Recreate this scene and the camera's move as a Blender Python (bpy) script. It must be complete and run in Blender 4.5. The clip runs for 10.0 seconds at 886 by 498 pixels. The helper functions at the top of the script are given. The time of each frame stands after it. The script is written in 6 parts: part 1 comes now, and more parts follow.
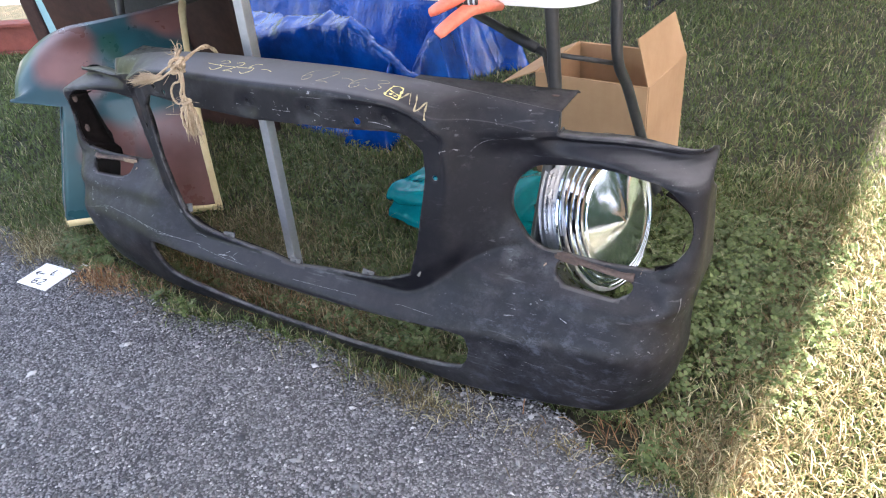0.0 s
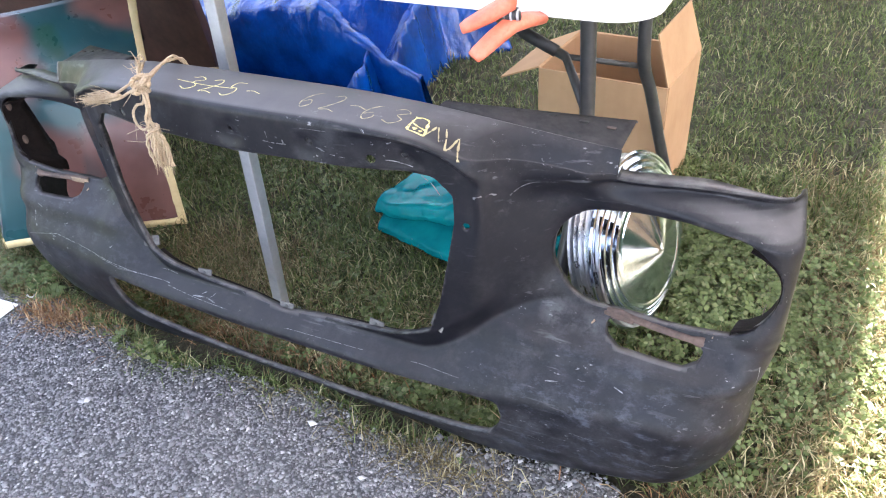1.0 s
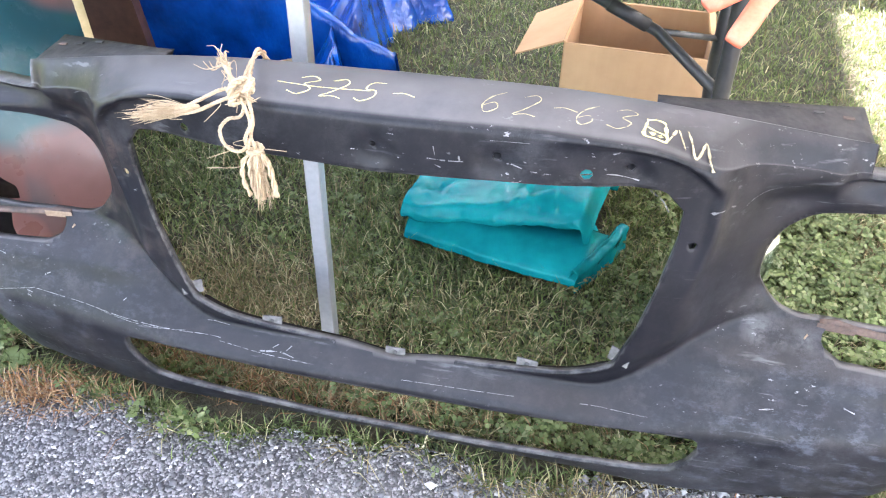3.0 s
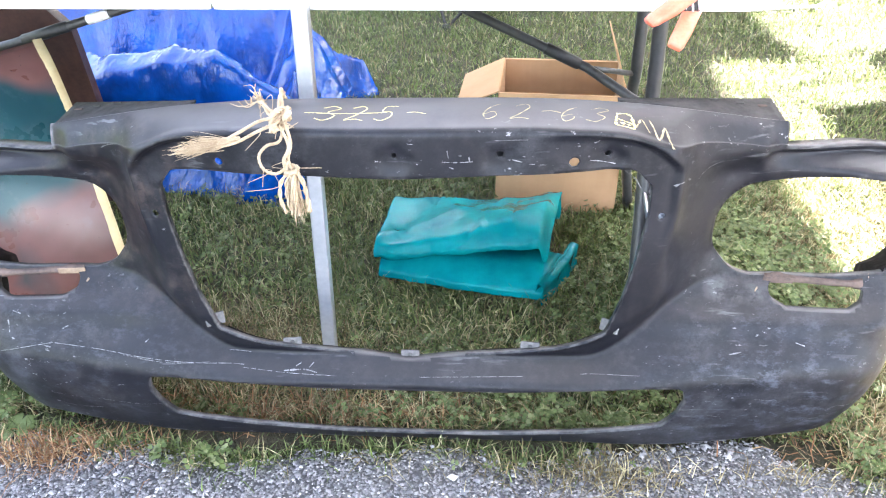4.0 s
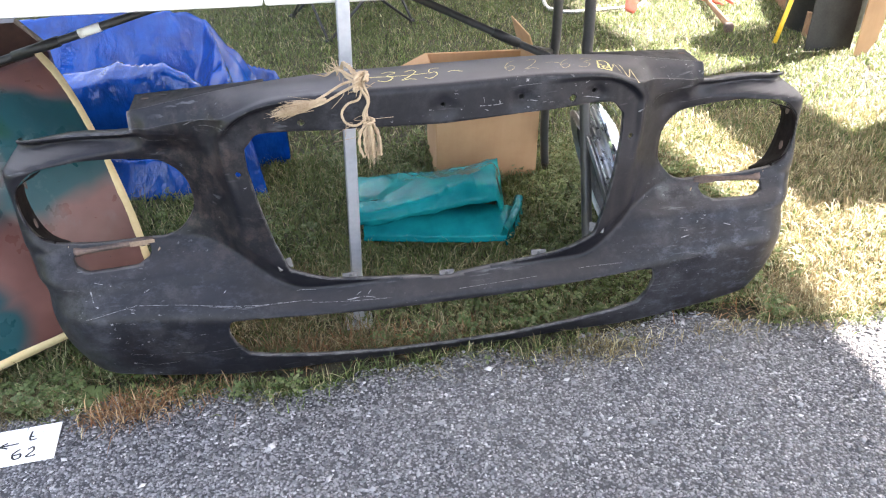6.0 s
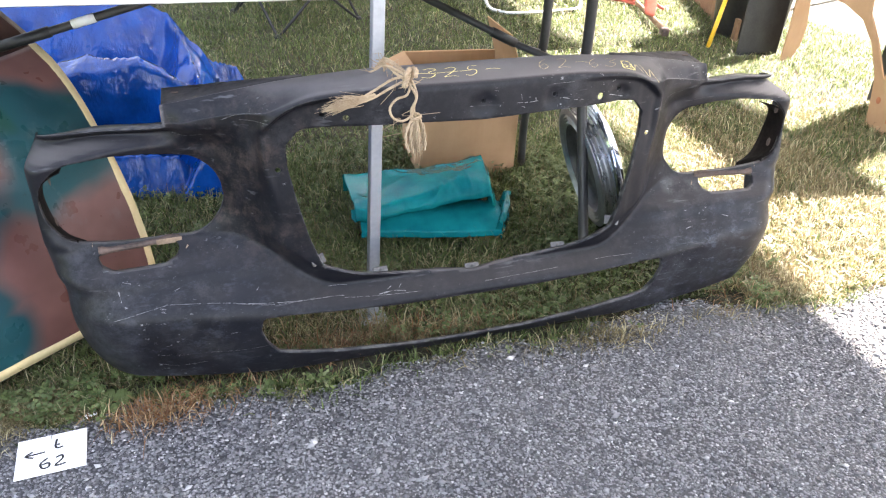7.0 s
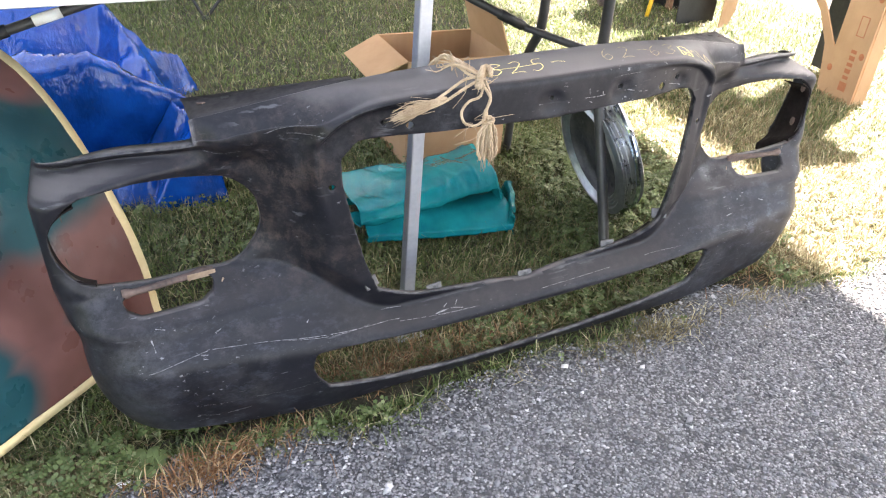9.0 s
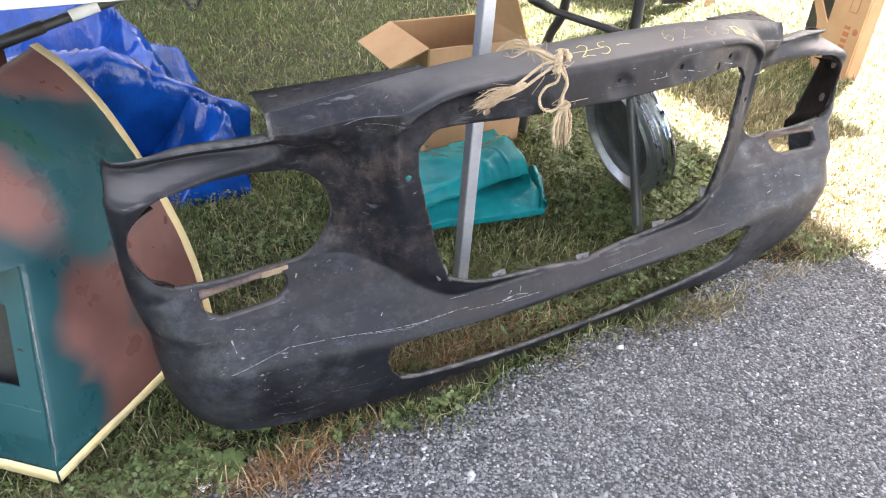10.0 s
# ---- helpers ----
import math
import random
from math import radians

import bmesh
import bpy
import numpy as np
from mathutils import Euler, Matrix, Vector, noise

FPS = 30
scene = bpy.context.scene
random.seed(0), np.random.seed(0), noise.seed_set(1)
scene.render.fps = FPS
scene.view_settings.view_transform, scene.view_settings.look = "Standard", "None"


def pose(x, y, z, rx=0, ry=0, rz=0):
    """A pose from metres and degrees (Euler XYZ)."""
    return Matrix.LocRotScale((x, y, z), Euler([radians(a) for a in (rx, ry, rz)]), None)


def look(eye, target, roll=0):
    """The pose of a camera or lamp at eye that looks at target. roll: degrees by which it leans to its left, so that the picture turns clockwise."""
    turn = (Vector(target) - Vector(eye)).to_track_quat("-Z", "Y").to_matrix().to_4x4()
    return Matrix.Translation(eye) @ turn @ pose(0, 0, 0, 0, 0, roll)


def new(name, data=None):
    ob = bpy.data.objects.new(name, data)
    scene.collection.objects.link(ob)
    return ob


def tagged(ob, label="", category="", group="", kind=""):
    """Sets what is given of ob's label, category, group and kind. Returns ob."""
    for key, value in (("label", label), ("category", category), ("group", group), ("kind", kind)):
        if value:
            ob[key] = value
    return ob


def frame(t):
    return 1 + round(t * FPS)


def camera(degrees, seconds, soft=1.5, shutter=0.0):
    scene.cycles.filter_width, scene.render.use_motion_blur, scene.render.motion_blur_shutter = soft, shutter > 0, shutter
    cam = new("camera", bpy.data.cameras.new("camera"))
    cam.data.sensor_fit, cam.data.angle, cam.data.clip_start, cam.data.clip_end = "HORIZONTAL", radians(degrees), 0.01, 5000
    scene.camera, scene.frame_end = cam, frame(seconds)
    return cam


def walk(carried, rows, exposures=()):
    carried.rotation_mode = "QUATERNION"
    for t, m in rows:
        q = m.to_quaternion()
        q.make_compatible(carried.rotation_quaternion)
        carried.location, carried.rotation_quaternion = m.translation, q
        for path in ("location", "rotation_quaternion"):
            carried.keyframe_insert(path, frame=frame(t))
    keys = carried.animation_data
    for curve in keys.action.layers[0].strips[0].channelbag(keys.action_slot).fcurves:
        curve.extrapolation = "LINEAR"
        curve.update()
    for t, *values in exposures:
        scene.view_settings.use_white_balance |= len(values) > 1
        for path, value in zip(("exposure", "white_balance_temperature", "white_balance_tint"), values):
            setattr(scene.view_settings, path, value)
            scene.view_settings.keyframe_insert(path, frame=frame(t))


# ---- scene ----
cam = camera(62.7, 10.0, 1.15)
PATH = [
    (0, (1.068, -0.965, 1.12), (0.133, 0.438, 0.044), -5.6),
    (0.5, (0.931, -0.86, 1.149), (0.077, 0.555, 0.022), -5.7),
    (1, (0.818, -0.795, 1.142), (0.03, 0.619, -0.033), -4.2),
    (1.5, (0.68, -0.828, 1.107), (0.08, 0.659, -0.088), -1.4),
    (2, (0.565, -0.838, 1.098), (0.072, 0.658, -0.135), -2.1),
    (2.5, (0.391, -0.774, 1.099), (-0.023, 0.731, -0.152), 0.0),
    (2.7, (0.329, -0.739, 1.095), (-0.06, 0.758, -0.173), 0.3),
    (3.8, (0.126, -0.901, 1.08), (-0.025, 0.757, -0.028), -0.5),
    (4, (0.121, -0.976, 1.072), (0.014, 0.716, 0.012), -0.7),
    (4.5, (0.086, -1.176, 1.079), (0.056, 0.523, 0.024), 1.6),
    (5, (-0.064, -1.38, 1.076), (0.104, 0.349, 0.085), 2.6),
    (5.5, (-0.181, -1.405, 1.069), (0.04, 0.296, 0.041), 1.7),
    (5.7, (-0.212, -1.371, 1.076), (0.053, 0.338, 0.071), 0.1),
    (6.8, (-0.489, -1.297, 1.092), (0.029, 0.35, 0.082), 3.0),
    (7, (-0.536, -1.296, 1.088), (0.033, 0.337, 0.083), 2.7),
    (7.5, (-0.609, -1.283, 1.09), (0.023, 0.335, 0.099), 2.3),
    (8, (-0.646, -1.19, 1.097), (-0.005, 0.413, 0.088), 0.3),
    (8.5, (-0.705, -1.103, 1.082), (-0.058, 0.483, 0.051), 1.8),
    (9, (-0.776, -1.025, 1.076), (0.033, 0.465, 0.015), 3.6),
    (9.5, (-0.901, -0.973, 1.07), (-0.028, 0.466, -0.01), 3.7),
    (10, (-0.947, -0.924, 1.065), (-0.06, 0.501, -0.022), 3.2),
]
walk(cam, [(t, look(eye, target, roll)) for t, eye, target, roll in PATH],
     exposures=[(0, 4.31, 6330, 19), (1, 4.74, 6350, 19), (2, 5.00, 6250, 19), (2.7, 5.44, 6500, 18), (4, 5.50, 6300, 16), (5, 4.84, 6450, 18), (5.5, 4.71, 6650, 17), (7.5, 4.56, 6750, 17), (10, 4.83, 7000, 17)])

# ---- world, sun, exposure ----
SUN_ELEV, SUN_AZ = 31.0, 21.0          # degrees; azimuth from +x towards +y
world = bpy.data.worlds.new("sky")
scene.world = world
world.use_nodes = True
wn = world.node_tree
sky = wn.nodes.new("ShaderNodeTexSky")
sky.sky_type, sky.sun_disc = 'NISHITA', False
sky.sun_elevation, sky.sun_rotation = radians(SUN_ELEV), radians(90 - SUN_AZ)
haze = wn.nodes.new("ShaderNodeHueSaturation")       # thin summer haze
haze.inputs["Saturation"].default_value = 0.60
wn.links.new(sky.outputs[0], haze.inputs["Color"])
wn.links.new(haze.outputs[0], wn.nodes["Background"].inputs[0])
wn.nodes["Background"].inputs[1].default_value = 0.052
sun_data = bpy.data.lights.new("sun", 'SUN')
sun_data.energy, sun_data.angle, sun_data.color = 3.5, radians(0.5), (1.0, 0.94, 0.85)
sun = new("sun", sun_data)
sun_dir = Vector((math.cos(radians(SUN_ELEV)) * math.cos(radians(SUN_AZ)),
                  math.cos(radians(SUN_ELEV)) * math.sin(radians(SUN_AZ)), math.sin(radians(SUN_ELEV))))
sun.matrix_world = look(sun_dir * 20, (0, 0, 0))


# ---- materials ----
class Nodes:
    """A small node-tree writer."""

    def __init__(self, name):
        self.mat = bpy.data.materials.new(name)
        self.mat.use_nodes = True
        self.t = self.mat.node_tree
        self.bsdf = self.t.nodes["Principled BSDF"]
        self.co = self.t.nodes.new("ShaderNodeTexCoord").outputs["Object"]

    def node(self, kind, **sets):
        n = self.t.nodes.new(kind)
        for k, v in sets.items():
            n.inputs[k].default_value = v
        return n

    def link(self, a, b):
        self.t.links.new(a, b)

    def scaled(self, sx, sy, sz):
        m = self.node("ShaderNodeMapping")
        m.inputs["Scale"].default_value = (sx, sy, sz)
        self.link(self.co, m.inputs[0])
        return m.outputs[0]

    def noise(self, scale, detail=4.0, rough=0.6, co=None):
        n = self.node("ShaderNodeTexNoise", Scale=scale, Detail=detail, Roughness=rough)
        self.link(co or self.co, n.inputs["Vector"])
        return n.outputs["Fac"]

    def ramp(self, fac, *stops):
        r = self.node("ShaderNodeValToRGB")
        e = r.color_ramp.elements
        while len(e) < len(stops):
            e.new(0.5)
        for el, (p, c) in zip(e, stops):
            el.position = p
            el.color = (c, c, c, 1) if isinstance(c, (int, float)) else (*c, 1)
        self.link(fac, r.inputs[0])
        return r.outputs[0]

    def mix(self, fac, a, b, mode='MIX'):
        m = self.t.nodes.new("ShaderNodeMix")
        m.data_type, m.blend_type = 'RGBA', mode
        for i, v in ((0, fac), (6, a), (7, b)):
            if isinstance(v, (int, float)):
                m.inputs[i].default_value = v
            elif isinstance(v, tuple):
                m.inputs[i].default_value = (*v, 1)
            else:
                self.link(v, m.inputs[i])
        return m.outputs[2]

    def math(self, op, a, b):
        m = self.t.nodes.new("ShaderNodeMath")
        m.operation = op
        for i, v in ((0, a), (1, b)):
            if isinstance(v, (int, float)):
                m.inputs[i].default_value = v
            else:
                self.link(v, m.inputs[i])
        return m.outputs[0]

    def bump(self, height, strength, distance):
        b = self.node("ShaderNodeBump", Strength=strength, Distance=distance)
        self.link(height, b.inputs["Height"])
        self.link(b.outputs[0], self.bsdf.inputs["Normal"])

    def done(self, colour, rough=0.6, metal=0.0, spec=0.5):
        for key, v in (("Base Color", colour), ("Roughness", rough), ("Metallic", metal), ("Specular IOR Level", spec)):
            if isinstance(v, (int, float)):
                self.bsdf.inputs[key].default_value = v
            elif isinstance(v, tuple):
                self.bsdf.inputs[key].default_value = (*v, 1)
            else:
                self.link(v, self.bsdf.inputs[key])
        return self.mat


def plain(name, a, b, big=4.0, fine=60.0, rough=0.6, metal=0.0, bump=0.2, depth=0.001, spec=0.5):
    """Two tones mixed at two scales, with a fine relief."""
    n = Nodes(name)
    f = n.math('ADD', n.math('MULTIPLY', n.noise(big, 5), 0.6), n.math('MULTIPLY', n.noise(fine, 3), 0.4))
    col = n.mix(n.ramp(f, (0.35, 0.0), (0.65, 1.0)), a, b)
    n.bump(n.noise(fine, 4), bump, depth)
    r = n.ramp(n.noise(big * 2.3, 4), (0.3, max(0.02, rough - 0.1)), (0.7, min(1.0, rough + 0.1)))
    return n.done(col, r, metal, spec)


def let_through(mat, share):
    """Thin cloth: a share of the light passes and spreads."""
    t = mat.node_tree
    sh, tr = t.nodes.new("ShaderNodeMixShader"), t.nodes.new("ShaderNodeBsdfTranslucent")
    tr.inputs[0].default_value = (0.80, 0.80, 0.80, 1)
    sh.inputs[0].default_value = share
    t.links.new(t.nodes["Principled BSDF"].outputs[0], sh.inputs[1])
    t.links.new(tr.outputs[0], sh.inputs[2])
    t.links.new(sh.outputs[0], t.nodes["Material Output"].inputs[0])


def make_primer():
    """Thin black primer over steel: blue-grey sheen, rust specks, rubbed haze and bright nicks."""
    n = Nodes("black_primer")
    base = n.mix(n.ramp(n.noise(5, 5, 0.55), (0.35, 0.0), (0.7, 1.0)), (0.0038, 0.0041, 0.0064), (0.0080, 0.0085, 0.0125))

    def around(c, r0, r1):
        v = n.node("ShaderNodeVectorMath")
        v.operation = 'DISTANCE'
        n.link(n.co, v.inputs[0])
        v.inputs[1].default_value = c
        return n.ramp(v.outputs["Value"], (r0, 1.0), (r1, 0.0))

    # soft brown and grey handling stains
    base = n.mix(n.ramp(n.noise(2.3, 5, 0.6), (0.48, 0.0), (0.70, 0.40)), base, (0.012, 0.0108, 0.0108))
    base = n.mix(n.ramp(n.noise(8.5, 6, 0.7), (0.52, 0.0), (0.76, 0.5)), base, (0.013, 0.0137, 0.019))
    # rust in specks between the lamp and the grille opening
    speck = n.ramp(n.noise(34, 9, 0.85), (0.46, 0.0), (0.64, 0.75))
    cloud = n.ramp(n.noise(9, 5, 0.7), (0.40, 0.0), (0.62, 1.0))
    rust = n.math('MULTIPLY', n.math('MULTIPLY', speck, cloud), n.math('MAXIMUM', around((-0.47, 0.09, 0.50), 0.10, 0.26), 0.12))
    base = n.mix(rust, base, (0.088, 0.060, 0.048))
    mottle = n.math('MULTIPLY', n.ramp(n.noise(17, 9, 0.8), (0.46, 0.0), (0.66, 0.6)), n.ramp(n.noise(2.9, 4, 0.6), (0.40, 0.10), (0.60, 1.0)))
    base = n.mix(mottle, base, (0.024, 0.0235, 0.027))
    # dull smears at a hand's width
    smear = n.math('MULTIPLY', n.ramp(n.noise(12, 10, 0.82, n.scaled(0.8, 1.0, 1.0)), (0.54, 0.0), (0.66, 0.65)), n.ramp(n.noise(4.3, 4, 0.6), (0.40, 0.15), (0.60, 1.0)))
    base = n.mix(smear, base, (0.040, 0.0395, 0.042))
    # rubbed haze over the crowns
    rub = n.math('MULTIPLY', n.ramp(n.noise(3.4, 5, 0.6), (0.52, 0.0), (0.64, 1.0)), n.ramp(n.noise(22, 9, 0.85), (0.44, 0.0), (0.66, 0.6)))
    base = n.mix(rub, base, (0.060, 0.062, 0.070))
    worn = n.math('MULTIPLY', n.math('MAXIMUM', around((0.64, 0.02, 0.11), 0.10, 0.28), n.math('MULTIPLY', around((-0.62, 0.02, 0.14), 0.12, 0.30), 0.45)),
                  n.ramp(n.noise(34, 8, 0.8, n.scaled(0.7, 1.0, 1.2)), (0.52, 0.0), (0.64, 0.55)))
    base = n.mix(worn, base, (0.085, 0.094, 0.120))
    bald = n.math('MULTIPLY', n.math('MAXIMUM', around((0.540, 0.088, 0.330), 0.010, 0.036), n.math('MAXIMUM', around((0.565, 0.090, 0.322), 0.006, 0.026), around((0.600, 0.095, 0.312), 0.008, 0.030))), n.ramp(n.noise(24, 7, 0.75), (0.42, 0.0), (0.56, 0.7)))
    base = n.mix(bald, base, (0.080, 0.082, 0.086))
    # small bright nicks in loose clusters
    nick = n.math('MULTIPLY', n.ramp(n.noise(105, 4, 0.7, n.scaled(0.6, 1.0, 1.1)), (0.645, 0.0), (0.680, 1.0)), n.ramp(n.noise(3.9, 4, 0.6), (0.50, 0.0), (0.60, 1.0)))
    base = n.mix(n.math('MULTIPLY', nick, 0.7), base, (0.26, 0.26, 0.27))
    # fine scuffs along the panel
    scuff = n.math('MULTIPLY', n.ramp(n.noise(75, 4, 0.6, n.scaled(0.10, 0.6, 1.3)), (0.62, 0.0), (0.67, 0.6)), n.ramp(n.noise(6.1, 5, 0.6), (0.48, 0.0), (0.62, 1.0)))
    base = n.mix(scuff, base, (0.11, 0.112, 0.12))
    n.bump(n.math('ADD', n.math('MULTIPLY', n.noise(150, 4), 0.5), n.math('MULTIPLY', n.noise(6, 3), 3.0)), 0.14, 0.0012)
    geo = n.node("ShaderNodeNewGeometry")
    # dust on upward faces, paled further to hold the sky's sheen
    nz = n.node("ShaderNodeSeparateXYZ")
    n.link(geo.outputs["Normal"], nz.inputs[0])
    dust_sheen = n.math('MULTIPLY', n.ramp(nz.outputs[2], (0.62, 0.0), (0.84, 0.16), (0.97, 0.9)), n.ramp(n.noise(4.5, 7, 0.7), (0.32, 0.45), (0.62, 1.0)))
    base = n.mix(dust_sheen, base, (0.118, 0.112, 0.113))
    edge = n.math('MULTIPLY', n.ramp(geo.outputs["Pointiness"], (0.545, 0.0), (0.62, 0.4)), n.ramp(n.noise(34, 6, 0.7), (0.42, 0.0), (0.60, 1.0)))
    base = n.mix(edge, base, (0.20, 0.195, 0.19))
    r = n.ramp(n.noise(9, 8, 0.75), (0.3, 0.28), (0.7, 0.58))
    return n.done(base, r, 0.0, 0.26)


def make_asphalt():
    n = Nodes("chip_asphalt")
    v = n.node("ShaderNodeTexVoronoi", Scale=160.0)
    n.link(n.co, v.inputs["Vector"])
    s = n.node("ShaderNodeSeparateColor")
    n.link(v.outputs["Color"], s.inputs[0])
    stone = n.ramp(s.outputs[0], (0.0, (0.080, 0.079, 0.083)), (0.45, (0.205, 0.203, 0.209)), (0.93, (0.33, 0.327, 0.333)), (1.0, (0.56, 0.55, 0.54)))
    col = n.mix(n.ramp(v.outputs["Distance"], (0.42, 0.0), (0.66, 1.0)), stone, (0.050, 0.050, 0.053))
    col = n.mix(n.ramp(n.noise(2.2, 5), (0.4, 0.0), (0.7, 0.35)), col, (0.19, 0.185, 0.18))
    h = n.math('ADD', n.ramp(v.outputs["Distance"], (0.0, 1.0), (0.6, 0.0)), n.math('MULTIPLY', n.noise(300, 3), 0.4))
    n.bump(h, 0.9, 0.004)
    return n.done(col, 0.66, 0.0, 0.22)


def make_soil():
    n = Nodes("soil_thatch")
    col = n.mix(n.ramp(n.noise(14, 6), (0.4, 0.0), (0.65, 1.0)), (0.020, 0.022, 0.009), (0.055, 0.042, 0.024))
    col = n.mix(n.ramp(n.noise(120, 4), (0.5, 0.0), (0.7, 0.5)), col, (0.10, 0.085, 0.045))
    n.bump(n.noise(110, 6), 1.0, 0.01)
    return n.done(col, 0.9)


def make_leafy(name, dark, light, dry, dry_from):
    """Blades and leaves: each island takes its own tone."""
    n = Nodes(name)
    g = n.node("ShaderNodeNewGeometry")
    rnd = g.outputs["Random Per Island"]
    col = n.ramp(rnd, (0.0, dark), (dry_from, light), (min(0.99, dry_from + 0.06), dry), (1.0, tuple(1.3 * c for c in dry)))
    col = n.mix(n.ramp(n.noise(5.0, 3), (0.42, 0.0), (0.62, 0.5)), col, tuple(0.55 * c for c in light))
    col = n.mix(n.ramp(n.noise(19.0, 4, 0.7), (0.52, 0.0), (0.68, 0.4)), col, tuple(0.5 * c for c in dry))
    m = n.done(col, 0.48, 0.0, 0.34)
    n.bsdf.inputs["Subsurface Weight"].default_value = 0.0
    tr = n.node("ShaderNodeBsdfTranslucent")
    n.link(col, tr.inputs[0])
    sh = n.node("ShaderNodeMixShader", Fac=0.35)
    n.link(n.bsdf.outputs[0], sh.inputs[1])
    n.link(tr.outputs[0], sh.inputs[2])
    n.link(sh.outputs[0], n.t.nodes["Material Output"].inputs[0])
    return m


def make_camo():
    """Dark teal with sprayed brown fields; the fields have soft, wandering edges."""
    n = Nodes("camouflage_paint")
    wob = n.math('MULTIPLY', n.math('SUBTRACT', n.noise(4.5, 2, 0.5), 0.5), 0.24)
    field_ = None
    for c, r in (((-0.77, 0.40, 0.17), 0.165), ((-0.925, 0.237, 0.22), 0.085), ((-0.918, 0.232, 0.12), 0.095), ((-0.925, 0.215, 0.04), 0.085), ((-1.005, 0.272, 0.465), 0.058), ((-1.06, 0.27, 0.52), 0.085), ((-0.94, 0.59, 0.60), 0.10)):
        v = n.node("ShaderNodeVectorMath")
        v.operation = 'DISTANCE'
        n.link(n.co, v.inputs[0])
        v.inputs[1].default_value = c
        d = n.math('SUBTRACT', n.math('ADD', v.outputs["Value"], wob), r)
        field_ = d if field_ is None else n.math('MINIMUM', field_, d)
    brown = n.ramp(n.noise(6, 3), (0.35, (0.125, 0.056, 0.048)), (0.65, (0.185, 0.090, 0.078)))
    teal = n.ramp(n.noise(3.5, 3), (0.40, (0.008, 0.045, 0.055)), (0.62, (0.014, 0.068, 0.078)))
    v = n.node("ShaderNodeVectorMath")
    v.operation = 'DISTANCE'
    n.link(n.co, v.inputs[0])
    v.inputs[1].default_value = (-1.005, 0.150, 0.115)
    field_ = n.math('MAXIMUM', field_, n.math('SUBTRACT', 0.078, n.math('ADD', v.outputs["Value"], wob)))
    col = n.mix(n.ramp(n.math('ADD', n.math('MULTIPLY', field_, 5.5), 0.5), (0.35, 0.0), (0.65, 1.0)), brown, teal)
    green = n.math('MULTIPLY', n.ramp(n.noise(4.1, 2), (0.60, 0.0), (0.64, 0.8)), n.ramp(field_, (0.0, 0.0), (0.03, 1.0)))
    col = n.mix(green, col, (0.012, 0.055, 0.035))
    col = n.mix(n.ramp(n.noise(45, 7, 0.8, n.scaled(1, 1, 0.4)), (0.69, 0.0), (0.75, 0.5)), col, (0.45, 0.43, 0.42))
    smear = n.math('MULTIPLY', n.ramp(n.noise(10, 9, 0.75, n.scaled(1, 1, 0.6)), (0.54, 0.0), (0.68, 0.40)), n.ramp(n.noise(3.1, 3), (0.42, 0.0), (0.58, 1.0)))
    col = n.mix(smear, col, (0.16, 0.18, 0.18))
    nick = n.ramp(n.noise(75, 4, 0.7), (0.68, 0.0), (0.71, 0.8))
    col = n.mix(nick, col, (0.012, 0.012, 0.012))
    n.bump(n.noise(60, 3), 0.05, 0.001)
    return n.done(col, n.ramp(n.noise(9, 4), (0.3, 0.24), (0.7, 0.40)), 0.0, 0.45)


def make_tarp(name, a, b, relief, spec, gloss=0.08):
    """Woven plastic sheet with crinkles that run in bundles."""
    n = Nodes(name)
    w1 = n.noise(26, 5, 0.65, n.scaled(1.0, 0.30, 0.45))
    w2 = n.math('ABSOLUTE', n.math('SUBTRACT', n.noise(44, 3, 0.5, n.scaled(1.0, 0.5, 0.4)), 0.5), 0.0)
    ridge = n.math('ABSOLUTE', n.math('SUBTRACT', n.noise(13, 4, 0.55), 0.5), 0.0)
    col = n.mix(n.ramp(n.noise(8, 4), (0.3, 0.0), (0.7, 1.0)), a, b)
    h = n.math('SUBTRACT', n.math('ADD', w1, n.math('MULTIPLY', w2, -1.6)), n.math('MULTIPLY', ridge, 2.6))
    n.bump(h, relief, 0.008)
    return n.done(col, n.ramp(n.noise(20, 3), (0.3, gloss), (0.7, gloss * 2.0)), 0.0, spec)


def make_card():
    n = Nodes("cardboard")
    col = n.mix(n.ramp(n.noise(6, 5), (0.3, 0.0), (0.7, 1.0)), (0.36, 0.215, 0.118), (0.46, 0.29, 0.165))
    col = n.mix(n.math('MULTIPLY', n.noise(70, 3, 0.5, n.scaled(1, 1, 0.05)), 0.25), col, (0.30, 0.17, 0.08))
    n.bump(n.noise(60, 3, 0.5, n.scaled(1, 1, 0.05)), 0.15, 0.001)
    return n.done(col, 0.8, 0.0, 0.2)


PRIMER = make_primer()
ASPHALT = make_asphalt()
SOIL = make_soil()
GRASS = make_leafy("grass_blades", (0.018, 0.033, 0.009), (0.170, 0.232, 0.070), (0.36, 0.33, 0.18), 0.87)
DRY = make_leafy("dry_thatch", (0.10, 0.072, 0.034), (0.28, 0.225, 0.110), (0.50, 0.455, 0.275), 0.70)
RUSSET = make_leafy("russet_straw", (0.16, 0.075, 0.032), (0.36, 0.19, 0.09), (0.52, 0.38, 0.22), 0.70)
CLOVER = make_leafy("clover_leaves", (0.055, 0.090, 0.028), (0.19, 0.245, 0.090), (0.20, 0.23, 0.11), 0.85)
CAMO = make_camo()
